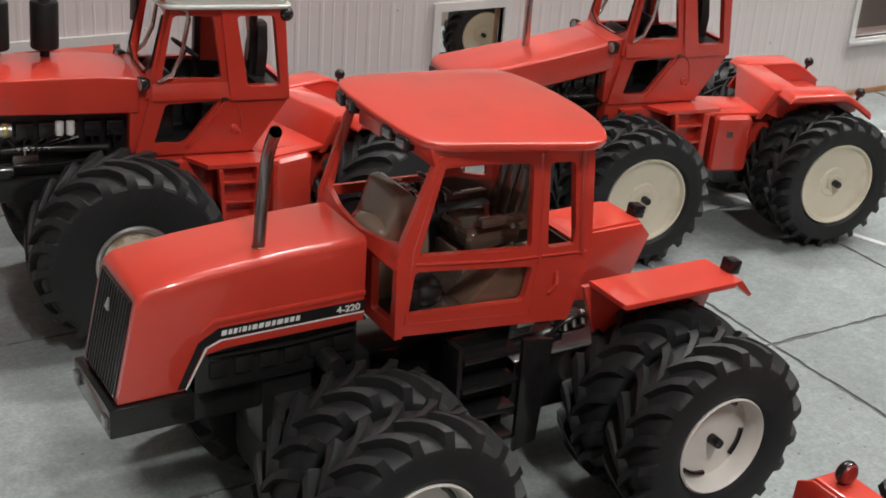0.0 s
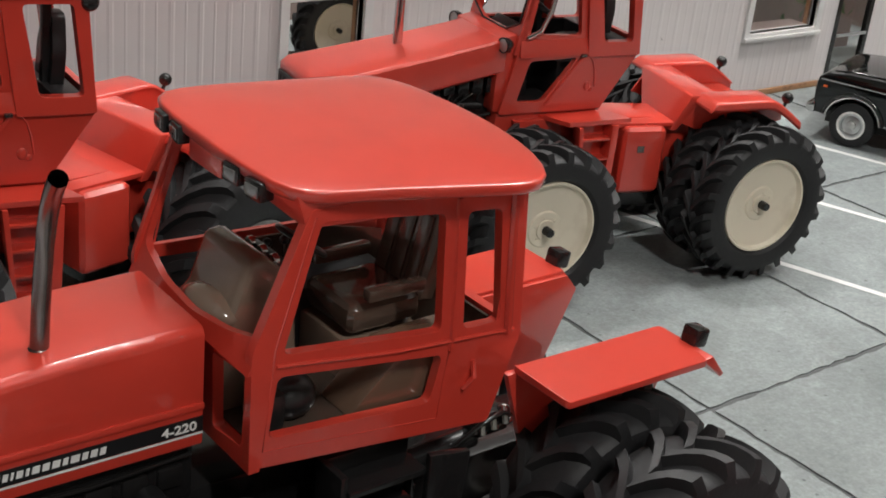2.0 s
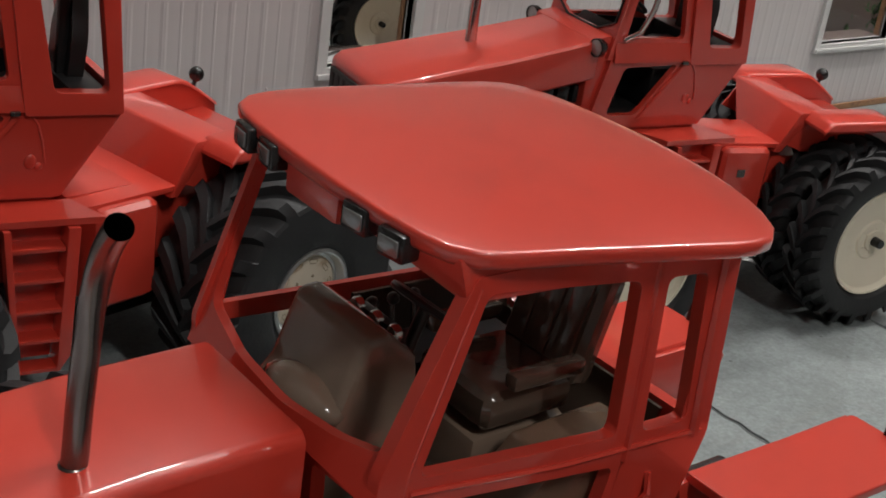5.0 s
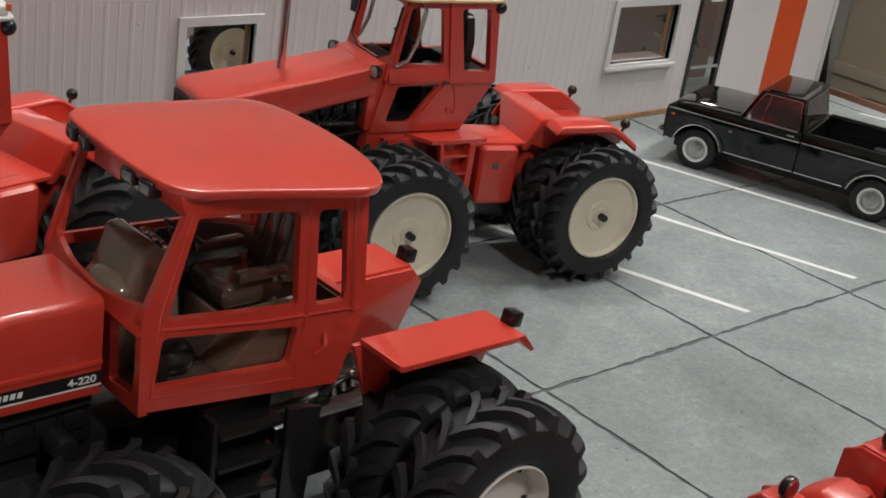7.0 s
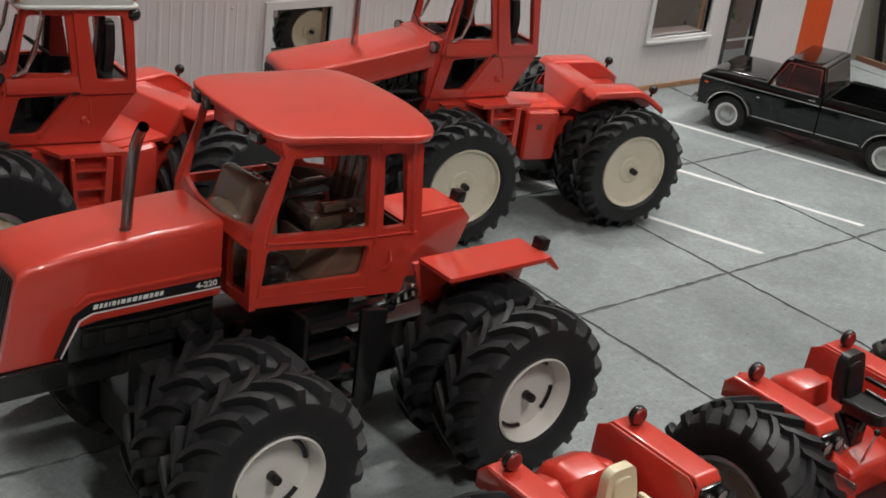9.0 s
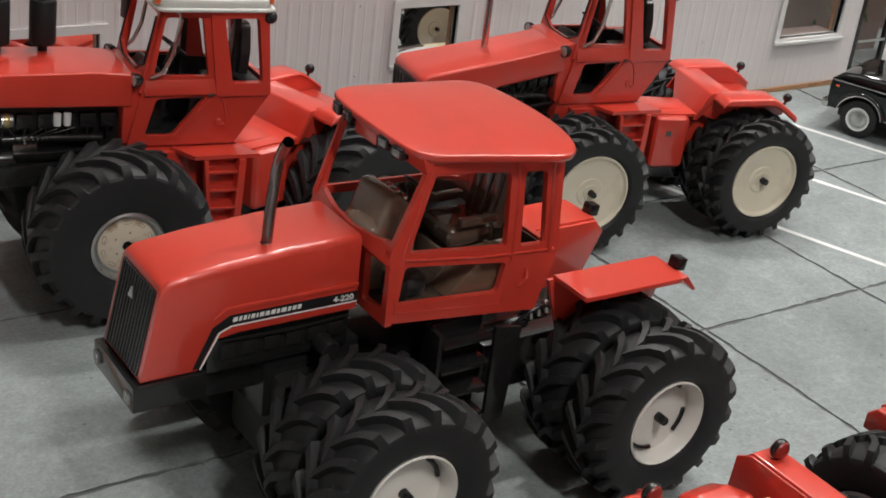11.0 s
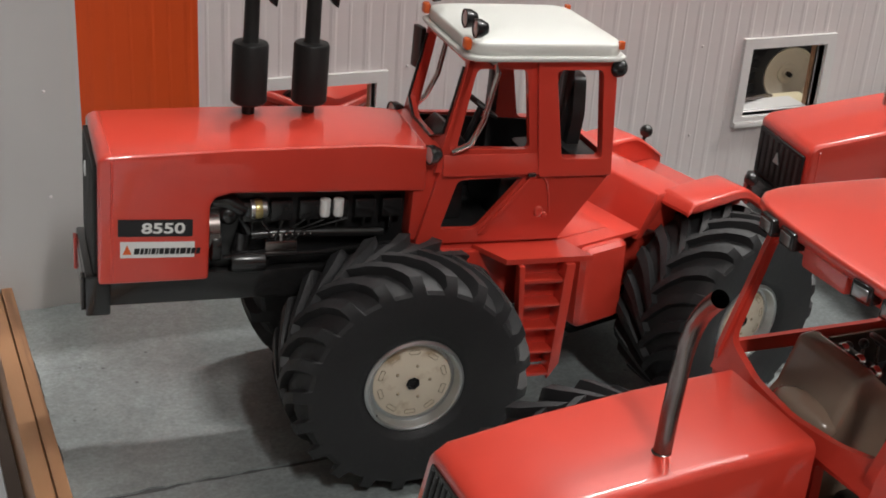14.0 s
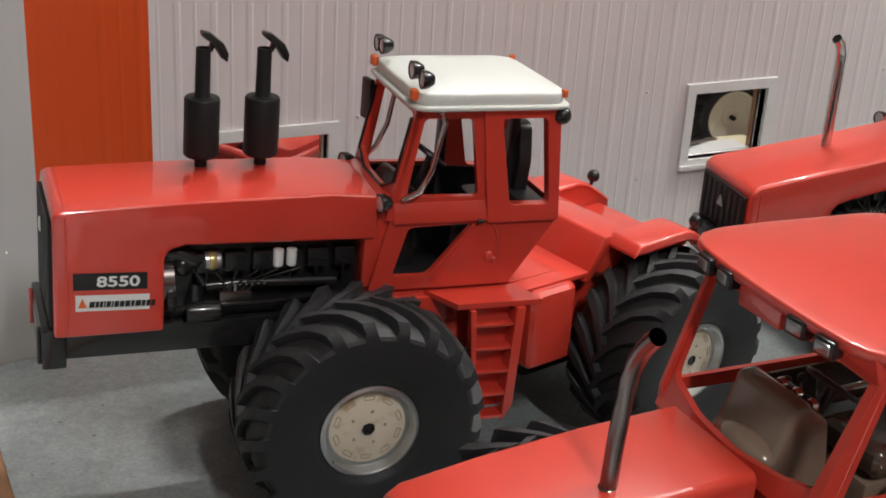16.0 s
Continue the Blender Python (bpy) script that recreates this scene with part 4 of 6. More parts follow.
        lp.matrix_local = pose(0.193 + dx, s * ly, 0.1275 + z, 0, 10, 0)
        part("lens", box(0.0041, 0.0047, -0.003, 0.003, -0.0025, 0.0035, 0.0002), LENS, lp)
        part("lamp_bracket", tube([(0.190 + dx, s * ly, 0.121 + z), (0.193 + dx, s * ly, 0.127 + z)], 0.0012, 6), BLACK, f)
    for x in (-0.020, 0.155):
        for s in (-1, 1):
            add_wheel(KIT_A, t, x, -0.0920 if s < 0 else 0.0990, 0.0555, flip=s > 0, spin=20 + 300 * x, label="white dished wheel with a chunky black tyre")
            add_wheel(KIT_A, t, x, -0.0515 if s < 0 else 0.0560, 0.0555, flip=s > 0, spin=60 + 300 * x, label="inner dual wheel with a chunky black tyre")
    return t


def fender_shell(s, fx=0.0):
    """A flat sheet fender: folded down at its front and outer edges, bent down to the rear; s is the side."""
    bm = bmesh.new()
    f = 0.0513 + fx
    line = [(f - 0.0050, 0.1163, 0.20), (f - 0.0022, 0.1194, 0.45), (f - 0.0006, 0.1210, 0.85), (f + 0.0012, 0.1216, 1), (0.0980, 0.1228, 1), (0.1035, 0.1224, 1), (0.1085, 0.1204, 1), (0.1180, 0.1142, 1), (0.1275, 0.1072, 0.9)]
    cross = [(0.0325, -0.0004), (0.0336, 0.0), (0.0536, -0.0004), (0.0548, -0.0008), (0.0556, -0.0018), (0.0560, -0.0052)]
    rings = []
    for x, z, k in line:
        up = [bm.verts.new((x, s * y, z + d * k)) for y, d in cross]
        low = [bm.verts.new((x, s * (y - 0.0012), z + d * k - 0.0018)) for y, d in cross]
        rings.append(up + low[::-1])
    n = len(rings[0])
    for a, b in zip(rings, rings[1:]):
        for j in range(n):
            bm.faces.new((a[j - 1], a[j], b[j], b[j - 1]))
    for r in (rings[0], rings[-1]):
        for j in range(n // 2 - 1):
            bm.faces.new((r[j], r[j + 1], r[n - 2 - j], r[n - 1 - j]))
    bmesh.ops.recalc_face_normals(bm, faces=bm.faces)
    return finish(bm, 0.0003, 2, angle=32)


def rear_unit(t, px, py, angle, fx, slim):
    """The hinged rear half, drawn from the pivot backwards."""
    far = 0.006 if slim else 0.0345
    r = part("rear_body", box(0.003, 0.036, -0.040, far + 0.0055, 0.053, 0.100, 0.006, 3), RED, t)
    r.matrix_local = pose(px, py, 0, 0, 0, angle)
    part("hinge", join(box(-0.030, 0.006, -0.013, 0.013, 0.040, 0.080, 0.003), tube([(-0.012, 0, 0.030), (-0.012, 0, 0.100)], 0.008, 14)), BLACK, r)
    part("rear_chassis", box(0.02, 0.135, -0.018, 0.018, 0.035, 0.062, 0.003), BLACK, r)
    part("rear_axle", tube([(0.0900, -0.036, 0.0565), (0.0900, 0.036, 0.0565)], 0.009, 14), BLACK, r)
    part("deck", prism([(-0.002, 0.0990), (-0.002, 0.1030), (0.033, 0.1020), (0.040, 0.0900), (0.125, 0.0900), (0.125, 0.062), (0.034, 0.062), (0.032, 0.0985)], -0.024, min(0.024, far), 0.0015), RED, r)
    part("deck_step", box(-0.001, 0.034 + fx, -0.0345, far, 0.0985, 0.1015, 0.0008), RED, r)
    beam = prism([(x + fx, z) for x, z in ((0.0300, 0.0960), (0.0428, 0.1186), (0.0442, 0.1200), (0.0640, 0.1200), (0.0665, 0.1190), (0.0665, 0.1130), (0.0480, 0.1120), (0.0350, 0.0955))], -0.0350, 0.0350, 0.0012)
    for v in beam.verts:
        if v.co.y > 0.02 and v.co.z < 0.105:
            v.co.y += far - 0.0345
    part("cross_beam", beam, RED, r)
    part("fender_deck", box(0.060, 0.118, -0.0318, 0.0318, 0.1035, 0.1065, 0.0006), RED, r)
    for s in (-1, 1):
        f = part("fender", fender_shell(s, fx), RED, r)
        part("fender_wall", prism([(0.036 + fx, 0.1015), (0.0445 + fx, 0.1145), (0.0515 + fx, 0.1206), (0.0980, 0.1216), (0.1035, 0.1212), (0.1085, 0.1192), (0.1180, 0.1130), (0.1265, 0.1065), (0.1270, 0.1010), (0.1100, 0.0960), (0.0500 + fx, 0.0960)], s * 0.0322, s * 0.0338, 0.0005), RED, f)
        lp = part("fender_lamp", ball(0.1220, s * 0.0425, 0.1195, 0.0040, segs=16), BLACK, f)
        part("lamp_stem", tube([(0.1195, s * 0.0425, 0.112), (0.1215, s * 0.0425, 0.1165)], 0.0012, 6), BLACK, lp)
    if slim:
        part("cap_label", box(0.014, 0.019, -0.0406, -0.0400, 0.083, 0.0875), STEEL, r)
    return r


def tractor_bc(m, label, nose, hood_side, half, rear_angle, pivot, py, roof_mat, kit, front_x, duals, stacks, rear_from=None):
    t = thing("tractor", m, label, "tractor", "model tractors")
    shell = prism(hood_side, -half, half, 0.0032, 3)
    for v in shell.verts:
        u = (v.co.x - nose) / -nose
        v.co.y *= 1 - (0.22 if v.co.y > 0 else 0.03) * u * max(0.0, min(1.0, (v.co.z - 0.11) / 0.04))
        v.co.z -= 0.0012 * u * (1 - u) * 4 if v.co.z > 0.155 else 0
    hood = part("hood", shell, RED, t)
    z_lo, z_hi = hood_side[0][1], hood_side[1][1]
    g = part("grille", box(nose - 0.0016, nose + 0.0005, -half + 0.004, half - 0.004, z_lo + 0.004, z_hi - 0.004, 0.0006), MATT, t)
    for i in range(8):
        y = -half + 0.0075 + (2 * half - 0.015) * i / 7
        part("grille_bar", box(nose - 0.0019, nose - 0.0012, y - 0.0020, y + 0.0020, z_lo + 0.006, z_hi - 0.006, 0.0003), MATT, g)
    part("emblem", plate([(-0.003, z_hi - 0.018), (0.003, z_hi - 0.018), (0, z_hi - 0.0115)], [], lambda a, z: (nose - 0.0033, a, z), (0.0008, 0, 0)), SILVER, g, "small silver triangle badge")
    bead = nose + 0.0062
    part("hood_bead", tube([(bead, -half - 0.0001, z_lo + 0.002), (bead, -half - 0.0001, z_hi - 0.0005), (bead, -half + 0.003, z_hi + 0.0020), (bead, half - 0.003, z_hi + 0.0020), (bead, half + 0.0001, z_hi - 0.0005), (bead, half + 0.0001, z_lo + 0.002)], 0.0006, 6), RED, hood)
    # frame and engine
    rail = part("front_frame", join(box(nose - 0.006, 0.052, -0.0225, 0.0225, 0.083, 0.0985, 0.0012), box(nose - 0.0055, nose + 0.006, -half + 0.003, half - 0.003, 0.081, 0.102, 0.0015), box(-0.04, 0.06, -0.016, 0.016, 0.035, 0.084, 0.003)), BLACK, t)
    for s in (-1, 1):
        part("tow_tab", box(nose - 0.0072, nose - 0.0055, s * 0.022 - 0.003, s * 0.022 + 0.003, 0.083, 0.100, 0.0004), BLACK if s < 0 else RED, rail)
    eng = part("engine", box(nose + 0.045, 0.0, -0.0175, 0.0175, 0.0975, 0.140, 0.002), SEAT_BLACK, t)
    L = -nose - 0.055
    ex0 = nose + 0.052
    part("fan_shroud", lathe([(0.0, -0.004), (0.010, -0.004), (0.012, -0.002), (0.012, 0.003), (0, 0.004)], 20, (ex0 + 0.001, -0.016, 0.119), "X"), STEEL, eng)
    for i in range(6):
        part("cylinder_head", box(ex0 + 0.015 + L * 0.13 * i, ex0 + 0.015 + L * 0.13 * i + L * 0.10, -0.0235, -0.017, 0.124, 0.134, 0.0012), BLACK, eng)
        part("injector", tube([(ex0 + 0.02 + L * 0.13 * i, -0.0215, 0.118), (ex0 + 0.02 + L * 0.13 * i, -0.0225, 0.125)], 0.0009, 6), BLACK, eng)
    part("manifold", tube([(ex0 + 0.020, -0.0215, 0.1165), (ex0 + 0.036, -0.0230, 0.1180), (ex0 + L * 0.8, -0.0235, 0.1165)], 0.0024, 10), BLACK, eng)
    part("fan_pulley", lathe([(0, -0.0030), (0.0060, -0.0030), (0.0088, -0.0020), (0.0092, 0.0), (0.0088, 0.0022), (0, 0.0030)], 22, (ex0 + 0.0025, -0.0205, 0.1130), "X"), BLACK, eng)
    part("water_pump", ball(ex0 + 0.0085, -0.0215, 0.1275, 0.0050, 1.0, 0.8, 1.0), BLACK, eng)
    for i in range(7):
        part("bolt_head", ball(ex0 + 0.030 + 0.0030 * i, -0.0254, 0.1178, 0.0006, segs=6), CHROME, eng)
    part("fuel_line", tube([(ex0 + 0.006, -0.025, 0.107), (ex0 + L * 0.5, -0.026, 0.108), (ex0 + L * 0.9, -0.024, 0.111)], 0.0013, 8), BLACK, eng)
    part("starter", lathe([(0, -0.008), (0.005, -0.008), (0.0055, -0.006), (0.0055, 0.008), (0.003, 0.010), (0, 0.010)], 14, (ex0 + 0.018, -0.0235, 0.104), "X"), BLACK, eng)
    alt = part("alternator", lathe([(0, -0.004), (0.0044, -0.0036), (0.0046, 0.0), (0.0044, 0.0038), (0.003, 0.0048), (0, 0.0048)], 16, (ex0 + 0.0225, -0.0215, 0.1300), "X"), SILVER, eng, "silver alternator with a brass band")
    part("band", lathe([(0.0047, -0.0018), (0.0049, -0.0012), (0.0049, 0.0012), (0.0047, 0.0018)], 16, (ex0 + 0.0225, -0.0215, 0.1300), "X"), BRASS, alt)
    part("radiator_hose", tube([(ex0 - 0.002, -0.018, 0.134), (ex0 + 0.008, -0.021, 0.1345), (ex0 + 0.015, -0.021, 0.130), (ex0 + 0.017, -0.020, 0.118), (ex0 + 0.014, -0.020, 0.106)], 0.0042, 12), BLACK, eng)
    part("fuel_pump", join(box(ex0 + 0.026, ex0 + 0.042, -0.0255, -0.018, 0.1085, 0.1145, 0.0015), tube([(ex0 + 0.034, -0.0245, 0.1145), (ex0 + 0.034, -0.0245, 0.1185)], 0.0013, 8)), STEEL, eng)
    for i in range(5):
        part("fuel_pipe", tube([(ex0 + 0.028 + 0.003 * i, -0.0245, 0.114), (ex0 + 0.028 + 0.004 * i, -0.0252, 0.1195), (ex0 + 0.024 + L * 0.10 * i, -0.0238, 0.1245)], 0.0005, 6), BLACK, eng)
    if duals is False:
        for i in range(2):
            part("oil_filter", lathe([(0, -0.0045), (0.0022, -0.0045), (0.0026, -0.0035), (0.0026, 0.004), (0, 0.0045)], 12, (ex0 + 0.0545 + 0.0066 * i, -0.0245, 0.131), "Z"), DECAL_WHITE, eng, "white oil filter")
    # cab
    outline = rounded([(-0.009, 0.112), (0.067, 0.112), (0.091, 0.147), (0.0845, 0.208), (0.009, 0.208), (0.0005, 0.152)], 0.0015, 2)
    wins = [[(0.0135, 0.2020), (0.039, 0.2015), (0.0455, 0.1610), (0.0072, 0.1622)], [(0.0535, 0.202), (0.078, 0.202), (0.0845, 0.1560), (0.0625, 0.1565)], [(0.0100, 0.1455), (0.0450, 0.1465), (0.0225, 0.119), (0.0030, 0.1195)]]
    outline_far = rounded([(-0.009, 0.112), (0.067, 0.112), (0.091, 0.147), (0.0845, 0.208), (0.009, 0.208), (0.0005, 0.152)], 0.0015, 2)
    wins_far = [[(0.0130, 0.2030), (0.0420, 0.2030), (0.0480, 0.1595), (0.0060, 0.1600)]] + wins[1:]
    cab = part("cab", prism([(-0.010, 0.092), (0.062, 0.092), (0.067, 0.1125), (-0.009, 0.1125)], -0.0290, 0.0290, 0.0015), RED, t)
    for s in (-1, 1):
        p = part("cab_side", cab_side(outline if s < 0 else outline_far, wins if s < 0 else wins_far, lambda z: 0.0312, 0.0038, s), RED, cab)
        ledge = box(0.001, 0.0515, s * 0.0312 - 0.0010, s * 0.0312 + 0.0010, 0.1485, 0.1590)
        for v in ledge.verts:
            if abs(v.co.y) > 0.0312:
                v.co.y += s * (0.0013 if v.co.z < 0.15 else -0.0007)
        part("belt_ledge", finish(ledge, 0.0006, 2), RED, p)
        part("rear_frame", cab_side(rounded([(0.0515, 0.1470), (0.0912, 0.1470), (0.0848, 0.2078), (0.0430, 0.2078)], 0.0012, 2), [wins[1]], lambda z: 0.0334, 0.0024, s), RED, p)
        part("door_seam", tube([(0.0545, s * 0.0314, 0.1468), (0.0572, s * 0.0314, 0.1430), (0.0592, s * 0.0314, 0.1360), (0.0605, s * 0.0314, 0.1270)], 0.0006, 6), RED, p)
        part("brace", prism([(0.0475, 0.147), (0.0505, 0.147), (0.0265, 0.1165), (0.0230, 0.1165)], s * 0.0306, s * 0.0326, 0.0006), RED, p)
        part("door_handle", box(0.0455, 0.0495, s * 0.0335 - 0.0012, s * 0.0335 + 0.0012, 0.1475, 0.1495, 0.0006), STEEL, p)
        part("latch_plate", join(ball(0.0548, s * 0.0312, 0.1275, 0.0026, 1, 0.45, 1.2, 12), ball(0.0580, s * 0.0312, 0.1255, 0.0018, 1, 0.5, 1, 10)), RED, p)
        part("grab_rail", tube([(0.0050, s * 0.0325, 0.1610), (0.0125, s * 0.0355, 0.1660), (0.0180, s * 0.0355, 0.178), (0.0222, s * 0.0355, 0.2015), (0.0210, s * 0.0335, 0.2050), (0.0180, s * 0.0315, 0.2068)], 0.0015, 8), CHROME, p, "bright chrome grab rail")
    ws_out = [(-0.0312, 0.150), (0.0312, 0.150), (0.0312, 0.208), (-0.0312, 0.208)]
    ws_in = rounded([(-0.0283, 0.1680), (-0.014, 0.1620), (0.014, 0.1620), (0.0283, 0.1680), (0.0280, 0.2040), (-0.0280, 0.2040)], 0.004)
    part("windshield_frame", plate(ws_out, [ws_in], lambda y, z: (-0.0025 + (z - 0.150) * 0.205, y, z), (0.0030, 0, 0)), RED, cab)
    part("windshield_seal", tube([(0.0076, -0.0278, 0.2020), (0.0008, -0.0278, 0.1690), (-0.0004, -0.014, 0.1622), (-0.0004, 0.014, 0.1622), (0.0008, 0.0278, 0.1690), (0.0076, 0.0278, 0.2020)], 0.0008, 6), BLACK, cab)
    part("cowl", prism([(-0.012, 0.113), (-0.0115, 0.160), (-0.002, 0.1620), (0.0015, 0.1620), (-0.004, 0.113)], -0.0285, 0.0285, 0.0015), RED, cab)
    rp_in = rounded([(-0.025, 0.158), (0.025, 0.158), (0.025, 0.202), (-0.025, 0.202)], 0.003)
    part("cab_rear", plate([(-0.031, 0.147), (0.031, 0.147), (0.031, 0.208), (-0.031, 0.208)], [rp_in], lambda y, z: (0.0875 - (z - 0.147) * 0.107, y, z), (0.0035, 0, 0)), RED, cab)
    part("cab_back_panel", plate([(-0.031, 0.112), (0.031, 0.112), (0.031, 0.148), (-0.031, 0.148)], [], lambda y, z: (0.064 + (z - 0.112) * 0.68, y, z), (0.0035, 0, 0)), RED, cab)
    part("lining", plate([(-0.006, 0.1185), (0.064, 0.1185), (0.0865, 0.148), (0.0855, 0.1545), (0.004, 0.1595), (0.0015, 0.152)], [], lambda x, z: (x, 0.0270, z), (0, -0.0010, 0)), SEAT_BLACK, cab, "black inner lining")
    part("cab_floor", box(-0.005, 0.066, -0.028, 0.028, 0.113, 0.118, 0.0005), SEAT_BLACK, cab)
    part("roll_bar", join(box(0.040, 0.0445, 0.014, 0.020, 0.118, 0.205, 0.0008), box(0.071, 0.0755, -0.008, -0.003, 0.150, 0.205, 0.0008)), SEAT_BLACK, cab)
    part("dashboard", prism([(0.004, 0.118), (0.004, 0.158), (0.011, 0.165), (0.018, 0.160), (0.020, 0.118)], -0.016, 0.016, 0.002), SEAT_BLACK, t)
    pan = part("seat", finish(plate(rounded([(-0.022, -0.0115), (-0.022, 0.0115), (0.003, 0.0130), (0.003, -0.0130)], 0.005, 4), [], lambda a, b: (0.0745 + a, b, 0.1425), (0, 0, 0.0085)), 0.0025, 3), SEAT_BLACK, t)
    part("backrest", finish(plate(rounded([(-0.0125, 0.150), (0.0125, 0.150), (0.0135, 0.172), (0.0070, 0.1905), (-0.0070, 0.1905), (-0.0135, 0.172)], 0.004, 4), [], lambda y, z: (0.0735 + (z - 0.150) * 0.06, y, z), (0.0068, 0, 0)), 0.0022, 3), SEAT_BLACK, pan)
    part("rear_shelf", box(0.0700, 0.0850, -0.0285, 0.0285, 0.1400, 0.1562, 0.0012), SEAT_BLACK, t)
    part("seat_console", box(0.036, 0.074, -0.022, 0.022, 0.116, 0.1420, 0.003), SEAT_BLACK, t)
    steering(t, 0.030, 0.0, 0.172, 0.0095, SEAT_BLACK)
    # roof and its lamps
    def slab(z, out):
        def place(a, b):
            u = (a + 1) / 2
            front = 0.0072 - out
            return front + (0.0865 + out - 0.0012 * b - front) * u, b * (0.0352 + out), z
        return place

    roof = part("roof", roof_loft(slab(0.2155, 0.0), 0.0068, 0.0050, 11.0), roof_mat, t, "pale moulded cab roof")
    part("roof_gutter", roof_loft(slab(0.2096, 0.0022), 0.0026, 0.0, 12.0), roof_mat, roof)
    for s in (-1, 1):
        lamp_round(roof, 0.0095, s * 0.0230, 0.2240, 0.0044, -1, "roof_lamp")
        lamp_round(roof, 0.0108, s * 0.0345, 0.2225, 0.0044, -1, "roof_lamp")
        part("marker_light", box(0.0048, 0.0085, s * 0.031 - 0.0026, s * 0.031 + 0.0026, 0.2115, 0.2172, 0.0016, 3), AMBER, roof, "orange marker light")
        part("rear_marker", box(0.0840, 0.0868, s * 0.033 - 0.0015, s * 0.033 + 0.0015, 0.2125, 0.2165, 0.0006), AMBER, roof, "orange marker light")
        part("rear_lamp", ball(0.0860, s * 0.0325, 0.2030, 0.0047, segs=14), BLACK, roof)
        if s > 0:
            mir = part("mirror", box(-0.0015, 0.0015, -0.0045, 0.0045, -0.011, 0.011, 0.001), SEAT_BLACK, cab)
            mir.matrix_local = pose(0.006, s * 0.0355, 0.1925, 0, 0, s * 12)
            part("mirror_arm", tube([(0.011, s * 0.0325, 0.205), (0.0065, s * 0.0365, 0.2045), (0.0055, s * 0.0365, 0.180), (0.006, s * 0.0325, 0.168)], 0.0007, 6), CHROME, mir).matrix_local = mir.matrix_local.inverted()
        hl = lamp_round(t, -0.0095 if duals else -0.0045, s * 0.0315, 0.1570 if duals else 0.1595, 0.0047, -1, "headlamp", yaw=12)
        part("lamp_foot", tube([(0.001, -s * 0.001, -0.003), (0.006, -s * 0.003, -0.005)], 0.0016, 8), BLACK, hl)
    # platform, ladder
    pl = part("platform", plate([(0.022, -0.030), (0.033, -0.050), (0.080, -0.050), (0.072, -0.030)], [], lambda x, y: (x, y, 0.1075), (0, 0, 0.0028)), RED, t)
    part("skirt", prism([(0.002, 0.108), (0.070, 0.108), (0.064, 0.080), (0.020, 0.072)], -0.034, -0.0285, 0.001), RED, pl)
    lad = part("ladder", prism([(0.0395, 0.107), (0.0425, 0.107), (0.0490, 0.041), (0.0465, 0.041)], -0.052, -0.046, 0.0005), RED, pl)
    part("ladder_rail", prism([(0.0650, 0.107), (0.0700, 0.107), (0.0690, 0.050), (0.0635, 0.041)], -0.052, -0.040, 0.0005), RED, lad)
    part("ladder_back", prism([(0.042, 0.107), (0.066, 0.107), (0.0635, 0.046), (0.0485, 0.046)], -0.0425, -0.0405, 0.0003), RED, lad)
    for i in range(5):
        zz = 0.043 + 0.0135 * i
        part("step", box(0.0475 - 0.0013 * i, 0.0645, -0.0515, -0.0425, zz, zz + 0.0018, 0.0004), RED, lad)
    # stacks
    if stacks == "mufflers":
        for i in range(2):
            x = -0.0845 + 0.0300 * i
            mu = part("muffler", join(lathe([(0.0030, 0.160), (0.0032, 0.170), (0.0080, 0.1695), (0.0088, 0.1705), (0.0088, 0.1985), (0.0082, 0.1995), (0.0042, 0.2000), (0.0038, 0.201), (0.0036, 0.2240), (0.0028, 0.2240), (0.0026, 0.2150)], 20, (x, 0.018, 0), "Z")), MATT, t, "matt black twin muffler with a rain cap")
            part("rain_cap", prism([(x - 0.0015, 0.2325), (x + 0.0030, 0.2315), (x + 0.0095, 0.2265), (x + 0.0120, 0.2215), (x + 0.0115, 0.2170), (x + 0.0080, 0.2195), (x + 0.0035, 0.2265), (x - 0.0015, 0.2300)], 0.0145, 0.0215, 0.0012), BLACK, mu)
            part("cap_stem", tube([(x + 0.0032, 0.018, 0.2225), (x + 0.0045, 0.018, 0.2270)], 0.0014, 6), BLACK, mu)
    else:
        part("exhaust_pipe", tube([(-0.063, 0.008, 0.145), (-0.0635, 0.008, 0.196), (-0.0640, 0.0075, 0.206), (-0.0670, 0.006, 0.2135), (-0.0705, 0.005, 0.2165)], 0.0030, 14, ends=False), CHROME, t, "chrome exhaust pipe with a turned tip")
        part("stack_bore", tube([(-0.0640, 0.0075, 0.205), (-0.0668, 0.006, 0.2132), (-0.0700, 0.005, 0.2161)], 0.0026, 12), BLACK, t)
    # wheels
    r = rear_unit(t, pivot, py, rear_angle, 0.009 if duals else 0.014, duals)
    carry = m.inverted() @ rear_from if rear_from else Matrix()
    r.matrix_local = carry @ pose(pivot, py, 0, 0, 0, rear_angle)
    R = kit["R"]
    part("front_axle", tube([(front_x, -0.036, R), (front_x, 0.036, R)], 0.009, 14), BLACK, t)
    offs = ((0.0745, 1), (0.0445, 2)) if duals else ((0.0545, 1),)
    for o, k in offs:
        for s in (-1, 1):
            add_wheel(kit, t, front_x, s * o, R if not rear_from else R - 0.0015, flip=s > 0, spin=17 * k, stub=k == 1, label="wheel with a black lugged tyre")
            w = add_wheel(kit, t, 0, 0, 0, flip=s > 0, spin=31 * k, stub=k == 1, label="wheel with a black lugged tyre")
            q = 1.0 if duals else 0.93
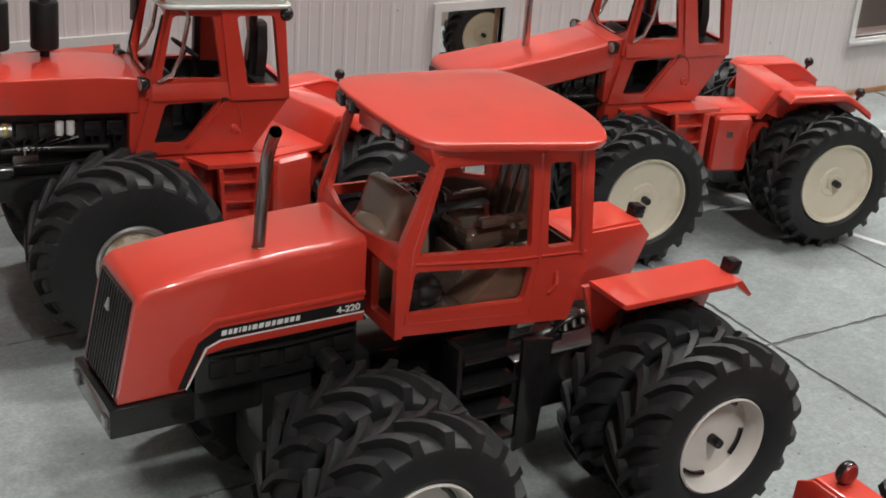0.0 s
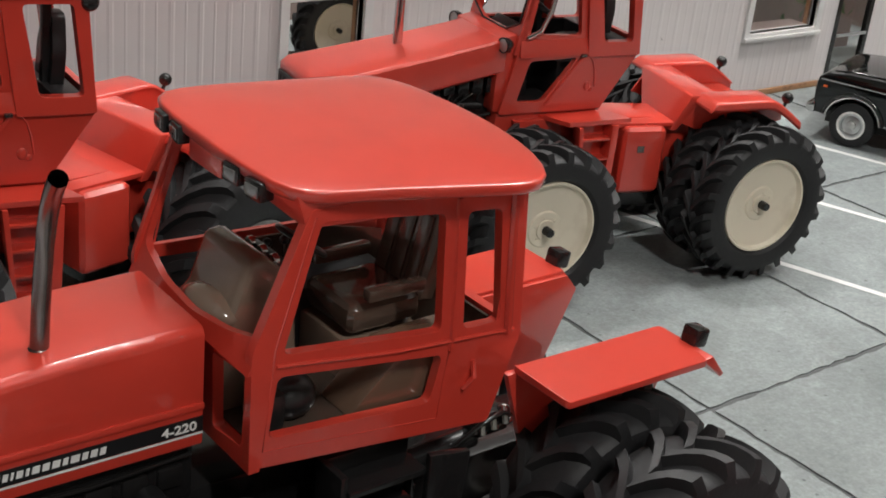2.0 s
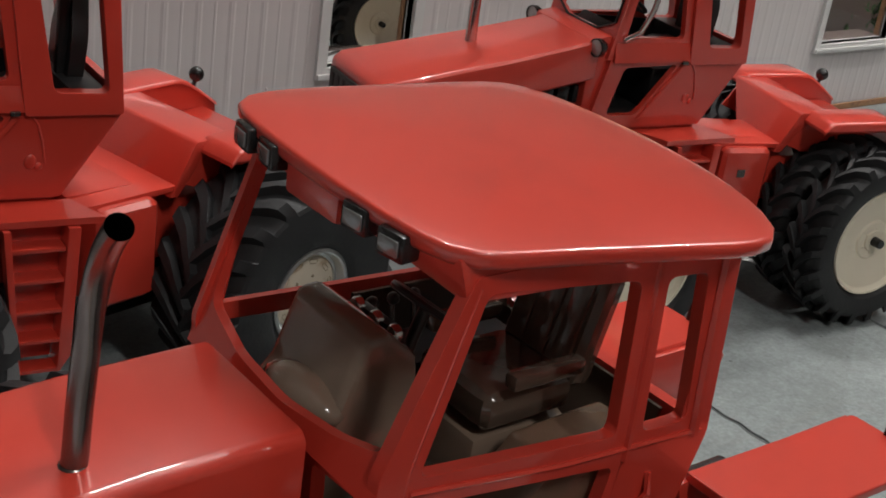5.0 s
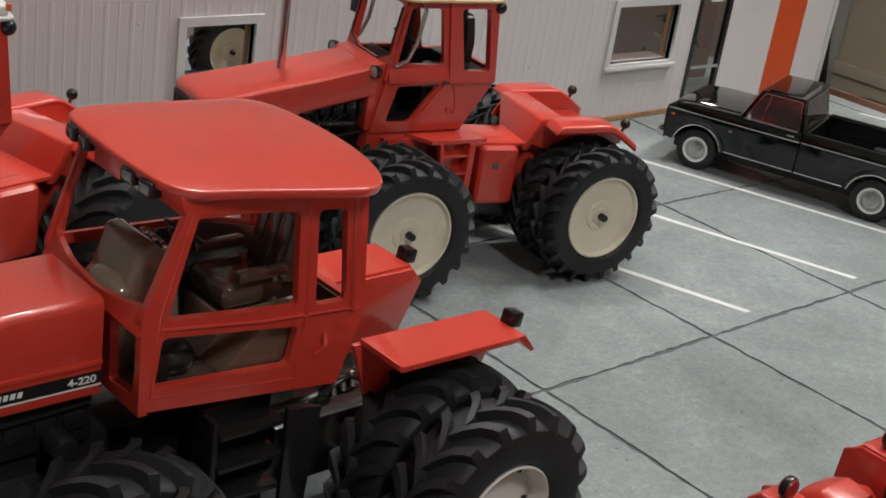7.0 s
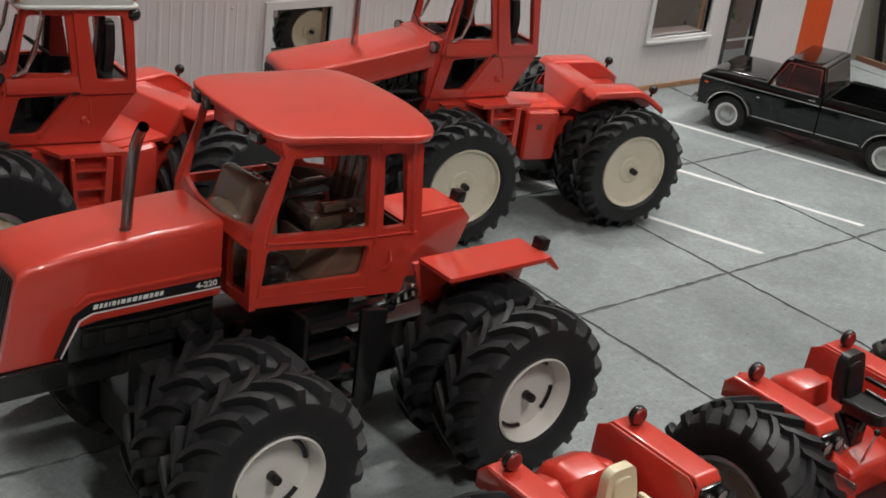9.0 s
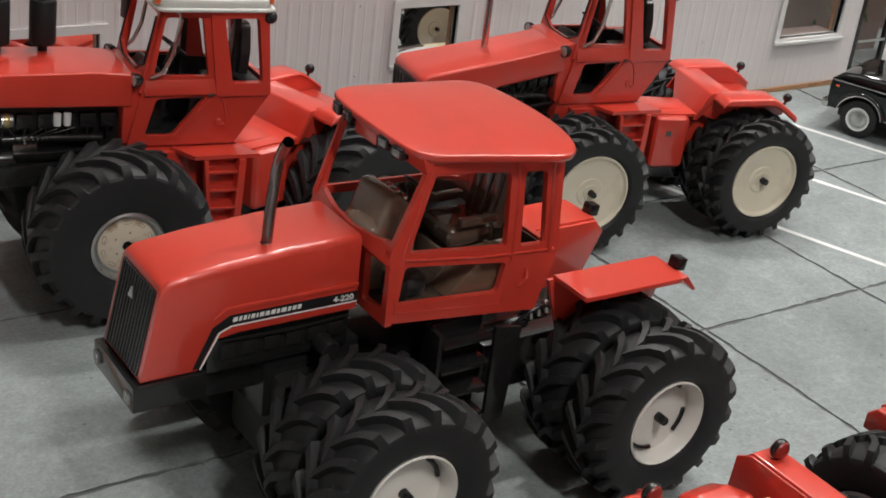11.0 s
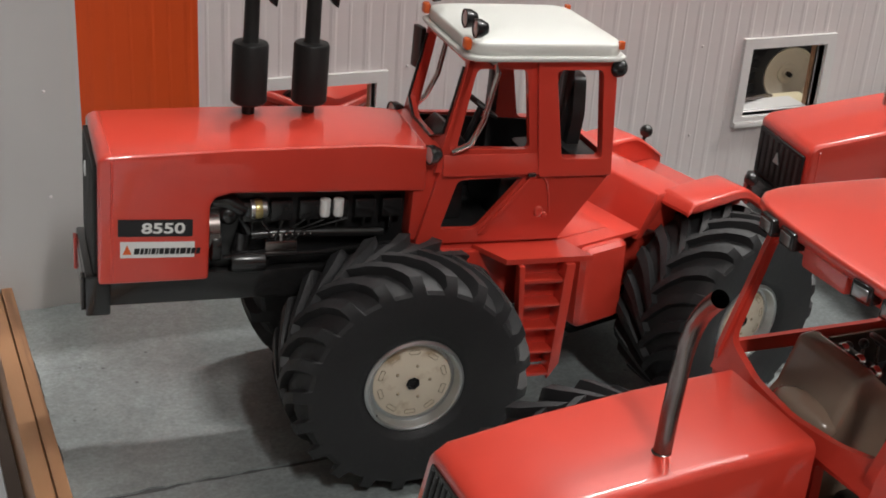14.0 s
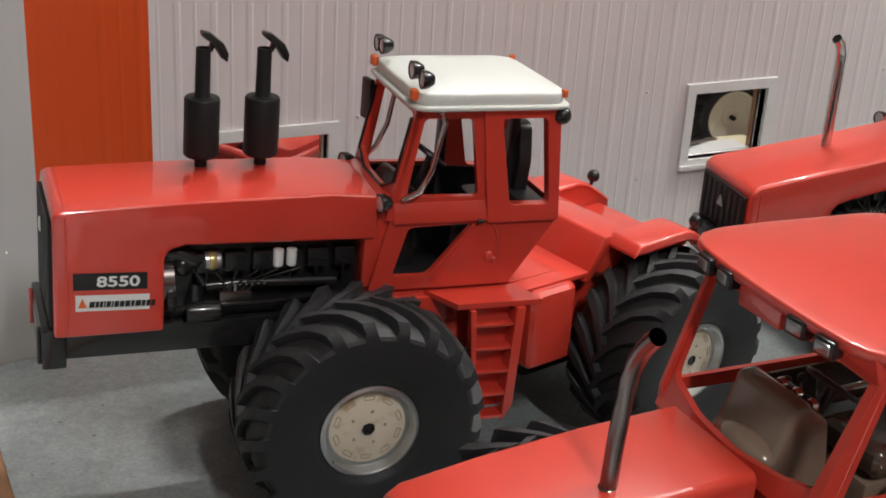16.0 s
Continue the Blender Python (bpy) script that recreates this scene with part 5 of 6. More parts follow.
            w.matrix_local = carry @ pose(pivot, py, 0, 0, 0, 0 if duals else rear_angle) @ pose(0.0885 if duals else 0.0875, s * (o if duals else 0.0615), R * q, 0, 31 * k, 180 if s > 0 else 0) @ Matrix.Diagonal((q, 1, q, 1))
    return t


HOOD_B = [(-0.1605, 0.0985), (-0.1605, 0.1595), (-0.157, 0.1618), (-0.10, 0.1650), (-0.03, 0.1655), (-0.006, 0.1630), (-0.006, 0.1400), (-0.100, 0.1420), (-0.1075, 0.1400), (-0.1100, 0.1360), (-0.1100, 0.0985)]
HOOD_C = [(-0.1315, 0.0985), (-0.1315, 0.1352), (-0.1265, 0.1388), (-0.055, 0.1508), (-0.02, 0.1582), (-0.006, 0.1610), (-0.006, 0.1385), (-0.062, 0.1275), (-0.072, 0.1245), (-0.0760, 0.1205), (-0.0760, 0.0985)]

tractor_a(pose(-0.500, -0.145, 0))
tb = tractor_bc(pose(-0.5258, 0.1324, 0.0006, 0, 2.3, -5), "orange-red model tractor with white roof, twin mufflers and wide tyres", -0.1605, HOOD_B, 0.0312, 22, 0.0657, 0.0104, ROOF_WHITE, KIT_B, -0.0185, False, "mufflers", pose(-0.5179, 0.1334, 0, 0, 0, -10))
tc = tractor_bc(pose(-0.1570, 0.1162, 0, 0, 0, -9.5), "orange-red model tractor with tan roof, cream rims and dual tyres", -0.1315, HOOD_C, 0.0300, -7.6, 0.0860, -0.0012, ROOF_TAN, KIT_C, 0.0035, True, "pipe")
# number plates on the first one's hood
hb = tb
sticker([(-0.1517, 0.1230), (-0.1180, 0.1218), (-0.1180, 0.1302), (-0.1517, 0.1314)], -0.0316, DECAL_BLACK, hb, "number_decal", "black decal with a white model number")
part("lettering", moved(lettering("8550", 0.0080), Matrix.Translation((-0.1314, -0.0320, 0.1263)) @ pose(0, 0, 0, 0, 1.8, 0) @ Matrix.Diagonal((1.24, 1, 0.90, 1))), DECAL_WHITE, hb, "white model number 8550")
sticker([(-0.1507, 0.1122), (-0.1170, 0.1112), (-0.1170, 0.1190), (-0.1507, 0.1203)], -0.0316, DECAL_WHITE, hb, "maker_decal", "white maker's decal")
x0 = -0.1447
for w in (0.0024, 0.0015, 0.0015, 0.0008, 0.0019, 0.0008, 0.0021, 0.0021, 0.0023, 0.0015, 0.0026, 0.0017, 0.0019, 0.0018):
    za = 0.1139 - 0.03 * (x0 + 0.145)
    sticker([(x0, za), (x0 + w, za), (x0 + w + 0.0004, za + 0.0029), (x0 + 0.0004, za + 0.0029)], -0.0319, DECAL_BLACK, hb, "maker_mark", "dark bar in place of the maker's mark")
    x0 += w + 0.0004
sticker([(-0.1496, 0.1140), (-0.1456, 0.1139), (-0.1476, 0.1188)], -0.0319, AMBER, hb, "maker_badge", "small red triangle")


# ---- the small open tractors ----
def bucket_seat(parent, x, y, z, mat):
    """A moulded bucket seat facing -x: rounded pan, waisted rounded back, one slim armrest."""
    pan = part("seat", finish(plate(rounded([(-0.0255, -0.0090), (-0.0255, 0.0090), (0.0, 0.0115), (0.0, -0.0115)], 0.007, 6), [], lambda a, b: (x + a, y + b, z + 0.0015), (0, 0, 0.0058)), 0.0024, 3), mat, parent)
    part("seat_rim", tube([(x - 0.002, y - 0.0108, z + 0.008), (x - 0.016, y - 0.0098, z + 0.0078), (x - 0.0235, y - 0.006, z + 0.007), (x - 0.0235, y + 0.006, z + 0.007), (x - 0.016, y + 0.0098, z + 0.0078), (x - 0.002, y + 0.0108, z + 0.008)], 0.0014, 8), mat, pan)
    back = part("backrest", finish(plate(rounded([(-0.0110, 0.0), (0.0110, 0.0), (0.0115, 0.012), (0.0088, 0.0290), (-0.0088, 0.0290), (-0.0115, 0.012)], 0.0065, 6), [], lambda a, b: (0.16 * b + 14 * a * a, a, b), (0.0055, 0, 0)), 0.002, 3), mat, pan)
    back.location = (x - 0.002, y, z + 0.003)
    part("back_pad", finish(plate(rounded([(-0.0075, 0.004), (0.0075, 0.004), (0.0062, 0.0240), (-0.0062, 0.0240)], 0.005, 6), [], lambda a, b: (0.16 * b - 0.0004, a, b), (0.0025, 0, 0)), 0.0011, 3), mat, back)
    part("armrest", box(x - 0.016, x + 0.002, y - 0.0150, y - 0.0120, z + 0.0125, z + 0.0150, 0.001), mat, pan)
    return pan


def tractor_d(cx, cy, seat_mat, label, seat_z=0.082, kit=KIT_D, track=0.0755):
    """An open tractor with box fenders; its nose points along -y. Local x runs to its rear."""
    t = thing("open_tractor", pose(cx, cy, 0, 0, 0, 90), label, "tractor", "open tractors")
    # local +x is the rear (world +y), local y is world -x
    part("rear_housing", prism([(-0.050, 0.035), (-0.050, 0.072), (-0.012, 0.078), (0.006, 0.092), (0.020, 0.088), (0.030, 0.062), (0.028, 0.035)], -0.024, 0.024, 0.004, 3), RED, t)
    part("gear_cover", hood_mesh([(-0.006, 0.078), (-0.002, 0.096), (0.012, 0.0975), (0.022, 0.092), (0.031, 0.074), (0.026, 0.068)], 0.0150, 0.0085, 0.070), RED, t)
    part("deck", box(-0.075, -0.010, -0.044, 0.044, 0.050, 0.0535, 0.001), RED, t)
    part("hood", prism([(-0.215, 0.055), (-0.215, 0.104), (-0.205, 0.110), (-0.085, 0.112), (-0.078, 0.104), (-0.078, 0.055)], -0.019, 0.019, 0.006, 3), RED, t)
    part("front_frame", box(-0.210, -0.040, -0.015, 0.015, 0.034, 0.056, 0.002), BLACK, t)
    part("instrument_panel", prism([(-0.118, 0.108), (-0.114, 0.1245), (-0.092, 0.1180), (-0.084, 0.101), (-0.088, 0.094)], -0.019, 0.019, 0.002), MATT, t, "matt black instrument console")
    part("control_arm", tube([(-0.066, -0.030, 0.0965), (-0.0755, -0.027, 0.0905)], 0.0019, 10), RED, t)
    part("seat_bracket", join(box(-0.036, -0.018, 0.014, 0.0185, 0.070, 0.079, 0.001), tube([(-0.020, 0.017, 0.078), (-0.028, 0.016, 0.083), (-0.038, 0.016, 0.079)], 0.0012, 8)), SILVER, t, "scuffed silver bracket")
    steering(t, -0.098, 0, 0.128, 0.011, SEAT_BLACK)
    for i in range(2):
        lv = part("lever", tube([(-0.046, 0.012 - 0.024 * i, 0.074), (-0.050, 0.012 - 0.024 * i, 0.094)], 0.0008, 6), CHROME, t)
        part("knob", ball(-0.050, 0.012 - 0.024 * i, 0.095, 0.002, segs=8), SEAT_BLACK, lv)
    part("range_plate", box(-0.054, -0.036, 0.0245, 0.0252, 0.060, 0.068, 0.0002), SILVER, t)
    bucket_seat(t, -0.0225, -0.001, seat_z + 0.011, seat_mat)
    part("seat_post", join(box(-0.034, -0.020, -0.006, 0.006, 0.058, seat_z + 0.0085, 0.0015), tube([(-0.040, 0.006, 0.062), (-0.022, 0.008, seat_z + 0.009)], 0.0018, 8)), BLACK, t)
    for k in (-1, 1):
        y0, y1 = k * 0.0335, k * 0.0505
        f = part("fender", prism([(0.0262, 0.0885), (0.0262, 0.0975), (0.0200, 0.1035), (-0.036, 0.1030), (-0.0400, 0.0990), (-0.0400, 0.092), (-0.037, 0.092), (-0.037, 0.098), (-0.034, 0.0998), (0.0190, 0.1003), (0.0235, 0.0962), (0.0235, 0.0885)], y0, y1, 0.0014, 3), RED, t)
        part("fender_outer", prism([(0.0258, 0.0885), (0.0255, 0.0972), (0.0195, 0.1026), (-0.0355, 0.1022), (-0.0395, 0.0986), (-0.0395, 0.0930), (0.0, 0.0900)], k * 0.0493, k * 0.0507, 0.0006), RED, f)
        part("fender_side", prism([(0.031, 0.060), (0.0288, 0.097), (0.020, 0.102), (-0.033, 0.1015), (-0.0385, 0.097), (-0.044, 0.060)], k * 0.0325, k * 0.0345, 0.0008), RED, f)
        part("fender_nose", box(-0.0415, -0.0385, min(y0, y1) + 0.001, max(y0, y1) - 0.001, 0.0865, 0.0985, 0.0012), BLACK, f)
        for j in (-1, 1):
            lamp_round(f, -0.0425, k * 0.0425 + j * 0.0050, 0.0925, 0.0042, -1, "front_lamp")
        lp = part("warning_lamp", lathe([(0, -0.0016), (0.0052, -0.0016), (0.0057, 0), (0.0052, 0.0016), (0, 0.0016)], 20, (0.012, k * 0.0425, 0.1085), "X"), BLACK, f)
        for e in (-1, 1):
            part("lens", lathe([(0.0049, e * 0.0015), (0.0042, e * 0.0026), (0.0022, e * 0.0033), (0, e * 0.0035)], 18, (0.012, k * 0.0425, 0.1085), "X"), RED_LENS, lp, "dark red lens")
        part("lamp_stem", tube([(0.012, k * 0.0425, 0.101), (0.012, k * 0.0425, 0.1040)], 0.001, 6), BLACK, lp)
    part("rear_axle", tube([(-0.020, -0.040, 0.050), (-0.020, 0.075, 0.055)], 0.007, 12), BLACK, t)
    add_wheel(kit, t, -0.021, track, 0.055, flip=True, spin=12, label="rear wheel with a black lugged tyre")
    w = add_wheel(KIT_D, t, -0.010, -0.0570, 0.0445, flip=False, spin=40, label="rear wheel with a black lugged tyre")
    w.scale = (0.81, 0.9, 0.81)
    for k in (-1, 1):
        w = add_wheel(KIT_D, t, -0.190, k * 0.036, 0.0305, flip=k > 0, spin=5, label="small front wheel")
        w.scale = (0.575, 0.55, 0.575)
    return t


tractor_d(-0.2350, -0.361, SEAT_BLACK, "open orange-red model tractor with black seat and box fenders")
tractor_d(-0.4155, -0.362, SEAT_CREAM, "open orange-red model tractor with cream seat and box fenders", 0.066)
tractor_d(-0.0380, -0.361, SEAT_BLACK, "open orange-red model tractor with dusty tyres at the row's end", kit=KIT_E, track=0.0935)


# ---- the pickup ----
def arch_line(x0, x1, zb, centers, r, zc):
    """A lower body line from front to rear with round wheel openings about the height zc."""
    pts = []
    a0 = math.asin((zb - zc) / r)
    for c in centers:
        for i in range(13):
            a = a0 + (math.pi - 2 * a0) * i / 12
            pts.append((c + math.cos(a) * r, zc + math.sin(a) * r))
    return [(x0, zb)] + pts + [(x1, zb)]


def tucked(bm, z, dy, flare=0.0):
    """Cuts a body at the height z, leans the part above inwards by dy and swells the part just below."""
    bmesh.ops.bisect_plane(bm, geom=list(bm.verts) + list(bm.edges) + list(bm.faces), plane_co=(0, 0, z), plane_no=(0, 0, 1))
    top = max(v.co.z for v in bm.verts)
    for v in bm.verts:
        if v.co.z > z + 1e-5:
            v.co.y -= math.copysign(dy * (v.co.z - z) / (top - z), v.co.y) if abs(v.co.y) > 0.03 else 0
    return finish(bm, 0.0013, 2, angle=30)


def truck(m):
    t = thing("pickup_truck", m, "glossy black model pickup truck with chrome trim and lowered tailgate", "truck")
    ZB, ZC, R, HW = 0.0255, 0.0205, 0.0250, 0.0535
    low_f = arch_line(0.124, -0.0105, ZB, [0.089], R, ZC)
    front = [(-0.0105, 0.0655), (0.046, 0.0660), (0.100, 0.0650), (0.1190, 0.0625), (0.1255, 0.0585), (0.1270, 0.050), (0.1265, 0.032)] + low_f
    body = part("body", tucked(prism(front, -HW, HW), 0.0585, 0.0035), TRUCK_BLACK, t)
    part("hood_panel", prism([(0.053, 0.0640), (0.054, 0.0672), (0.100, 0.0664), (0.1155, 0.0640), (0.1190, 0.0615)], -0.041, 0.041, 0.0014, 3), TRUCK_BLACK, body)
    part("cowl_vent", box(0.0490, 0.0530, -0.040, 0.040, 0.0655, 0.0668, 0.0004), BED_BLACK, body)
    part("grille", box(0.1255, 0.1285, -0.044, 0.044, 0.038, 0.0555, 0.001), SILVER, body)
    for i in range(4):
        part("grille_bar", box(0.1283, 0.1291, -0.030, 0.030, 0.0400 + 0.004 * i, 0.0416 + 0.004 * i, 0.0003), CHROME, body)
    part("front_bumper", prism([(0.1240, 0.0245), (0.1240, 0.0345), (0.1315, 0.0335), (0.1325, 0.0290), (0.1310, 0.0250)], -0.0550, 0.0550, 0.0015), CHROME, body)
    for k in (-1, 1):
        part("headlight", box(0.1272, 0.1292, k * 0.0400 - 0.0060, k * 0.0400 + 0.0060, 0.0420, 0.0530, 0.001), LENS, body)
        part("marker_lamp", box(0.1165, 0.1205, k * 0.0537 - 0.0006, k * 0.0537 + 0.0006, 0.0500, 0.0520, 0.0003), AMBER, body)
        low_r = arch_line(-0.0115, -0.1480, ZB, [-0.089], R, ZC)
        bed = part("bed_side", tucked(prism([(-0.1480, 0.0660), (-0.0115, 0.0660)] + low_r, k * 0.0465, k * HW), 0.0585, 0.0030), TRUCK_BLACK, t)
        part("bed_rail", box(-0.1475, -0.0150, k * 0.0468, k * 0.0508, 0.0655, 0.0670, 0.0006), TRUCK_BLACK, bed)
        part("trim_strip", box(-0.1470, -0.0120, k * HW - 0.0003, k * HW + 0.0006, 0.0566, 0.0580, 0.0002), CHROME, bed)
        part("trim_strip", box(-0.0100, 0.1240, k * HW - 0.0003, k * HW + 0.0006, 0.0562, 0.0576, 0.0002), CHROME, body)
        part("rocker_trim", box(-0.0100, 0.0625, k * HW - 0.0003, k * HW + 0.0006, 0.0262, 0.0278, 0.0002), CHROME, body)
        part("rocker_trim", box(-0.0630, -0.0120, k * HW - 0.0003, k * HW + 0.0006, 0.0262, 0.0278, 0.0002), CHROME, bed)
        part("rocker_trim", box(-0.1470, -0.1150, k * HW - 0.0003, k * HW + 0.0006, 0.0262, 0.0278, 0.0002), CHROME, bed)
        for c, own in ((0.089, body), (-0.089, bed)):
            a0 = math.asin((ZB - ZC) / R)
            arc = [a0 + (math.pi - 2 * a0) * i / 14 for i in range(15)]
            part("arch_trim", tube([(c + math.cos(a) * (R + 0.0008), k * (HW + 0.0003), ZC + math.sin(a) * (R + 0.0008)) for a in arc], 0.0008, 6), CHROME, own)
            part("arch_flare", tube([(c + math.cos(a) * (R + 0.0034), k * (HW - 0.0002), ZC + math.sin(a) * (R + 0.0034)) for a in arc], 0.0018, 8), TRUCK_BLACK, own)
        part("tail_light", box(-0.1484, -0.1340, k * 0.0528 - 0.0016, k * 0.0528 + 0.0016, 0.0515, 0.0550, 0.0006), RED_LENS, bed)
        part("name_plate", box(-0.1450, -0.1340, k * HW - 0.0002, k * HW + 0.0004, 0.0470, 0.0485, 0.0001), SILVER, bed)
        part("side_mirror", box(0.0400, 0.0430, k * 0.0565 - 0.0035, k * 0.0565 + 0.0035, 0.0680, 0.0750, 0.001), CHROME, body)
        part("door_handle", box(-0.0045, 0.0030, k * 0.0531 - 0.0008, k * 0.0531 + 0.0010, 0.0600, 0.0618, 0.0004), CHROME, body)
        part("door_gap", box(0.0430, 0.0434, k * HW - 0.0002, k * HW + 0.00035, 0.0285, 0.0560), BED_BLACK, body)
        part("fender_badge", box(0.0560, 0.0590, k * HW - 0.0002, k * HW + 0.0005, 0.0480, 0.0495, 0.0002), SILVER, body)
    part("bed_floor", box(-0.1475, -0.0115, -0.0465, 0.0465, 0.0360, 0.0385), BED_BLACK, t)
    for i in range(7):
        part("bed_rib", box(-0.1470, -0.0180, -0.0390 + 0.013 * i - 0.0022, -0.0390 + 0.013 * i + 0.0022, 0.0384, 0.0394, 0.0003), BED_BLACK, t)
    part("bed_front", box(-0.0150, -0.0115, -0.0465, 0.0465, 0.0385, 0.0655, 0.0006), TRUCK_BLACK, t)
    for k in (-1, 1):
        part("wheel_box", box(-0.112, -0.066, k * 0.0465, k * 0.032, 0.0385, 0.0480, 0.003), BED_BLACK, t)
    tg = part("tailgate", box(-0.1690, -0.1490, -0.0470, 0.0470, 0.0335, 0.0370, 0.0008), BED_BLACK, t, "lowered tailgate")
    part("gate_panel", box(-0.1660, -0.1520, -0.0400, 0.0400, 0.0368, 0.0378, 0.0004), TRUCK_BLACK, tg)
    part("rear_bumper", prism([(-0.1470, 0.0215), (-0.1470, 0.0310), (-0.1555, 0.0300), (-0.1565, 0.0225)], -0.0540, 0.0540, 0.0012), CHROME, t)
    part("chassis", box(-0.140, 0.118, -0.034, 0.034, 0.0135, 0.0300, 0.001), BED_BLACK, t)
    # greenhouse
    bm = bmesh.new()
    lo = [(-0.0110, -0.0500, 0.0655), (0.0525, -0.0500, 0.0655), (0.0525, 0.0500, 0.0655), (-0.0110, 0.0500, 0.0655)]
    hi = [(-0.0050, -0.0450, 0.0970), (0.0375, -0.0450, 0.0955), (0.0375, 0.0450, 0.0955), (-0.0050, 0.0450, 0.0970)]
    a, b = [bm.verts.new(p) for p in lo], [bm.verts.new(p) for p in hi]
    bm.faces.new(a[::-1])
    bm.faces.new(b)
    for i in range(4):
        bm.faces.new((a[i - 1], a[i], b[i], b[i - 1]))
    cab = part("cab", finish(bm, 0.0042, 4), TRUCK_BLACK, t)
    part("roof_panel", box(0.0000, 0.0330, -0.0395, 0.0395, 0.0955, 0.0973, 0.0012, 3), TRUCK_BLACK, cab)
    for k in (-1, 1):
        def pl(x, z, k=k):
            return (x, k * (0.0500 - (z - 0.0655) * 0.160 + 0.0003), z)
        for poly in ([(-0.0050, 0.0680), (0.0300, 0.0680), (0.0265, 0.0920), (-0.0022, 0.0925)], [(0.0317, 0.0680), (0.0450, 0.0680), (0.0335, 0.0905), (0.0283, 0.0915)]):
            part("side_window", plate(rounded(poly, 0.001, 2), [], pl, (0, k * 0.0003, 0)), INNER_GLASS, cab)
        out = rounded([(-0.0068, 0.0662), (0.0482, 0.0662), (0.0342, 0.0938), (-0.0036, 0.0942)], 0.0022, 3)
        inn = rounded([(-0.0056, 0.0674), (0.0462, 0.0674), (0.0334, 0.0927), (-0.0024, 0.0931)], 0.0022, 3)
        part("window_trim", plate(out, [inn], pl, (0, k * 0.0007, 0)), CHROME, cab)
        part("vent_bar", plate([(0.0303, 0.0675), (0.0315, 0.0675), (0.0280, 0.0922), (0.0268, 0.0922)], [], pl, (0, k * 0.0006, 0)), CHROME, cab)
        part("belt_trim", box(-0.0060, 0.0480, k * 0.0506 - 0.0006, k * 0.0498 + 0.0006, 0.0648, 0.0660, 0.0003), CHROME, cab)
        part("pillar_trim", tube([(0.0519, k * 0.0482, 0.0675), (0.0392, k * 0.0438, 0.0935)], 0.0008, 6), CHROME, cab)
    part("windshield", plate(rounded([(-0.0440, 0.0690), (0.0440, 0.0690), (0.0392, 0.0932), (-0.0392, 0.0932)], 0.003, 3), [], lambda y, z: (0.0525 - (z - 0.0655) * 0.50 + 0.0004, y, z), (0.0003, 0, 0.0003)), INNER_GLASS, cab)
    part("windshield_trim", plate([(-0.0455, 0.0676), (0.0455, 0.0676), (0.0402, 0.0944), (-0.0402, 0.0944)], [rounded([(-0.0440, 0.0690), (0.0440, 0.0690), (0.0392, 0.0932), (-0.0392, 0.0932)], 0.003, 3)], lambda y, z: (0.0525 - (z - 0.0655) * 0.50 + 0.0004, y, z), (0.0005, 0, 0.0004)), CHROME, cab)
    for k in (-1, 1):
        part("wiper", tube([(0.0517, 0.018 + k * 0.014, 0.0690), (0.0477, 0.005 + k * 0.014, 0.0770)], 0.0005, 5), STEEL, cab)
    back = [(-0.0410, 0.0700), (0.0410, 0.0700), (0.0378, 0.0930), (-0.0378, 0.0930)]
    part("rear_window", plate(rounded(back, 0.003, 3), [], lambda y, z: (-0.0110 + (z - 0.0655) * 0.19 - 0.0004, y, z), (-0.0003, 0, 0)), INNER_GLASS, cab)
    part("rear_window_trim", plate([(-0.0425, 0.0688), (0.0425, 0.0688), (0.0390, 0.0942), (-0.0390, 0.0942)], [rounded(back, 0.003, 3)], lambda y, z: (-0.0110 + (z - 0.0655) * 0.19 - 0.0005, y, z), (-0.0005, 0, 0)), CHROME, cab)
    for c in (0.089, -0.089):
        for k in (-1, 1):
            w = part("wheel", lathe([(0.0108, -0.0045), (0.0112, -0.0052), (0.0096, -0.0050), (0.0085, -0.0030), (0.0060, -0.0034), (0.0045, -0.0040), (0.0040, -0.0055), (0.0026, -0.0064), (0, -0.0066)], 28), SILVER, t)
            w.matrix_local = pose(c, k * 0.0465, 0.0205, 0, 0, 180 if k > 0 else 0)
            part("tyre", lathe([(0.0110, 0.0050), (0.0135, 0.0060), (0.0185, 0.0058), (0.0200, 0.0048), (0.0205, 0.0030), (0.0205, -0.0030), (0.0200, -0.0048), (0.0185, -0.0058), (0.0135, -0.0060), (0.0110, -0.0048)], 40), RUBBER, w)
            part("whitewall", lathe([(0.0130, -0.00605), (0.0126, -0.0065), (0.0112, -0.0062), (0.0108, -0.0048)], 32), DECAL_WHITE, w, "thin white ring")
    return t


INNER_GLASS = material("dark_glass", (0.045, 0.03, 0.029), 0.06, coat=0.6, vary=0.2)
truck(pose(0.3936, 0.088, 0, 0, 0, 109.3))


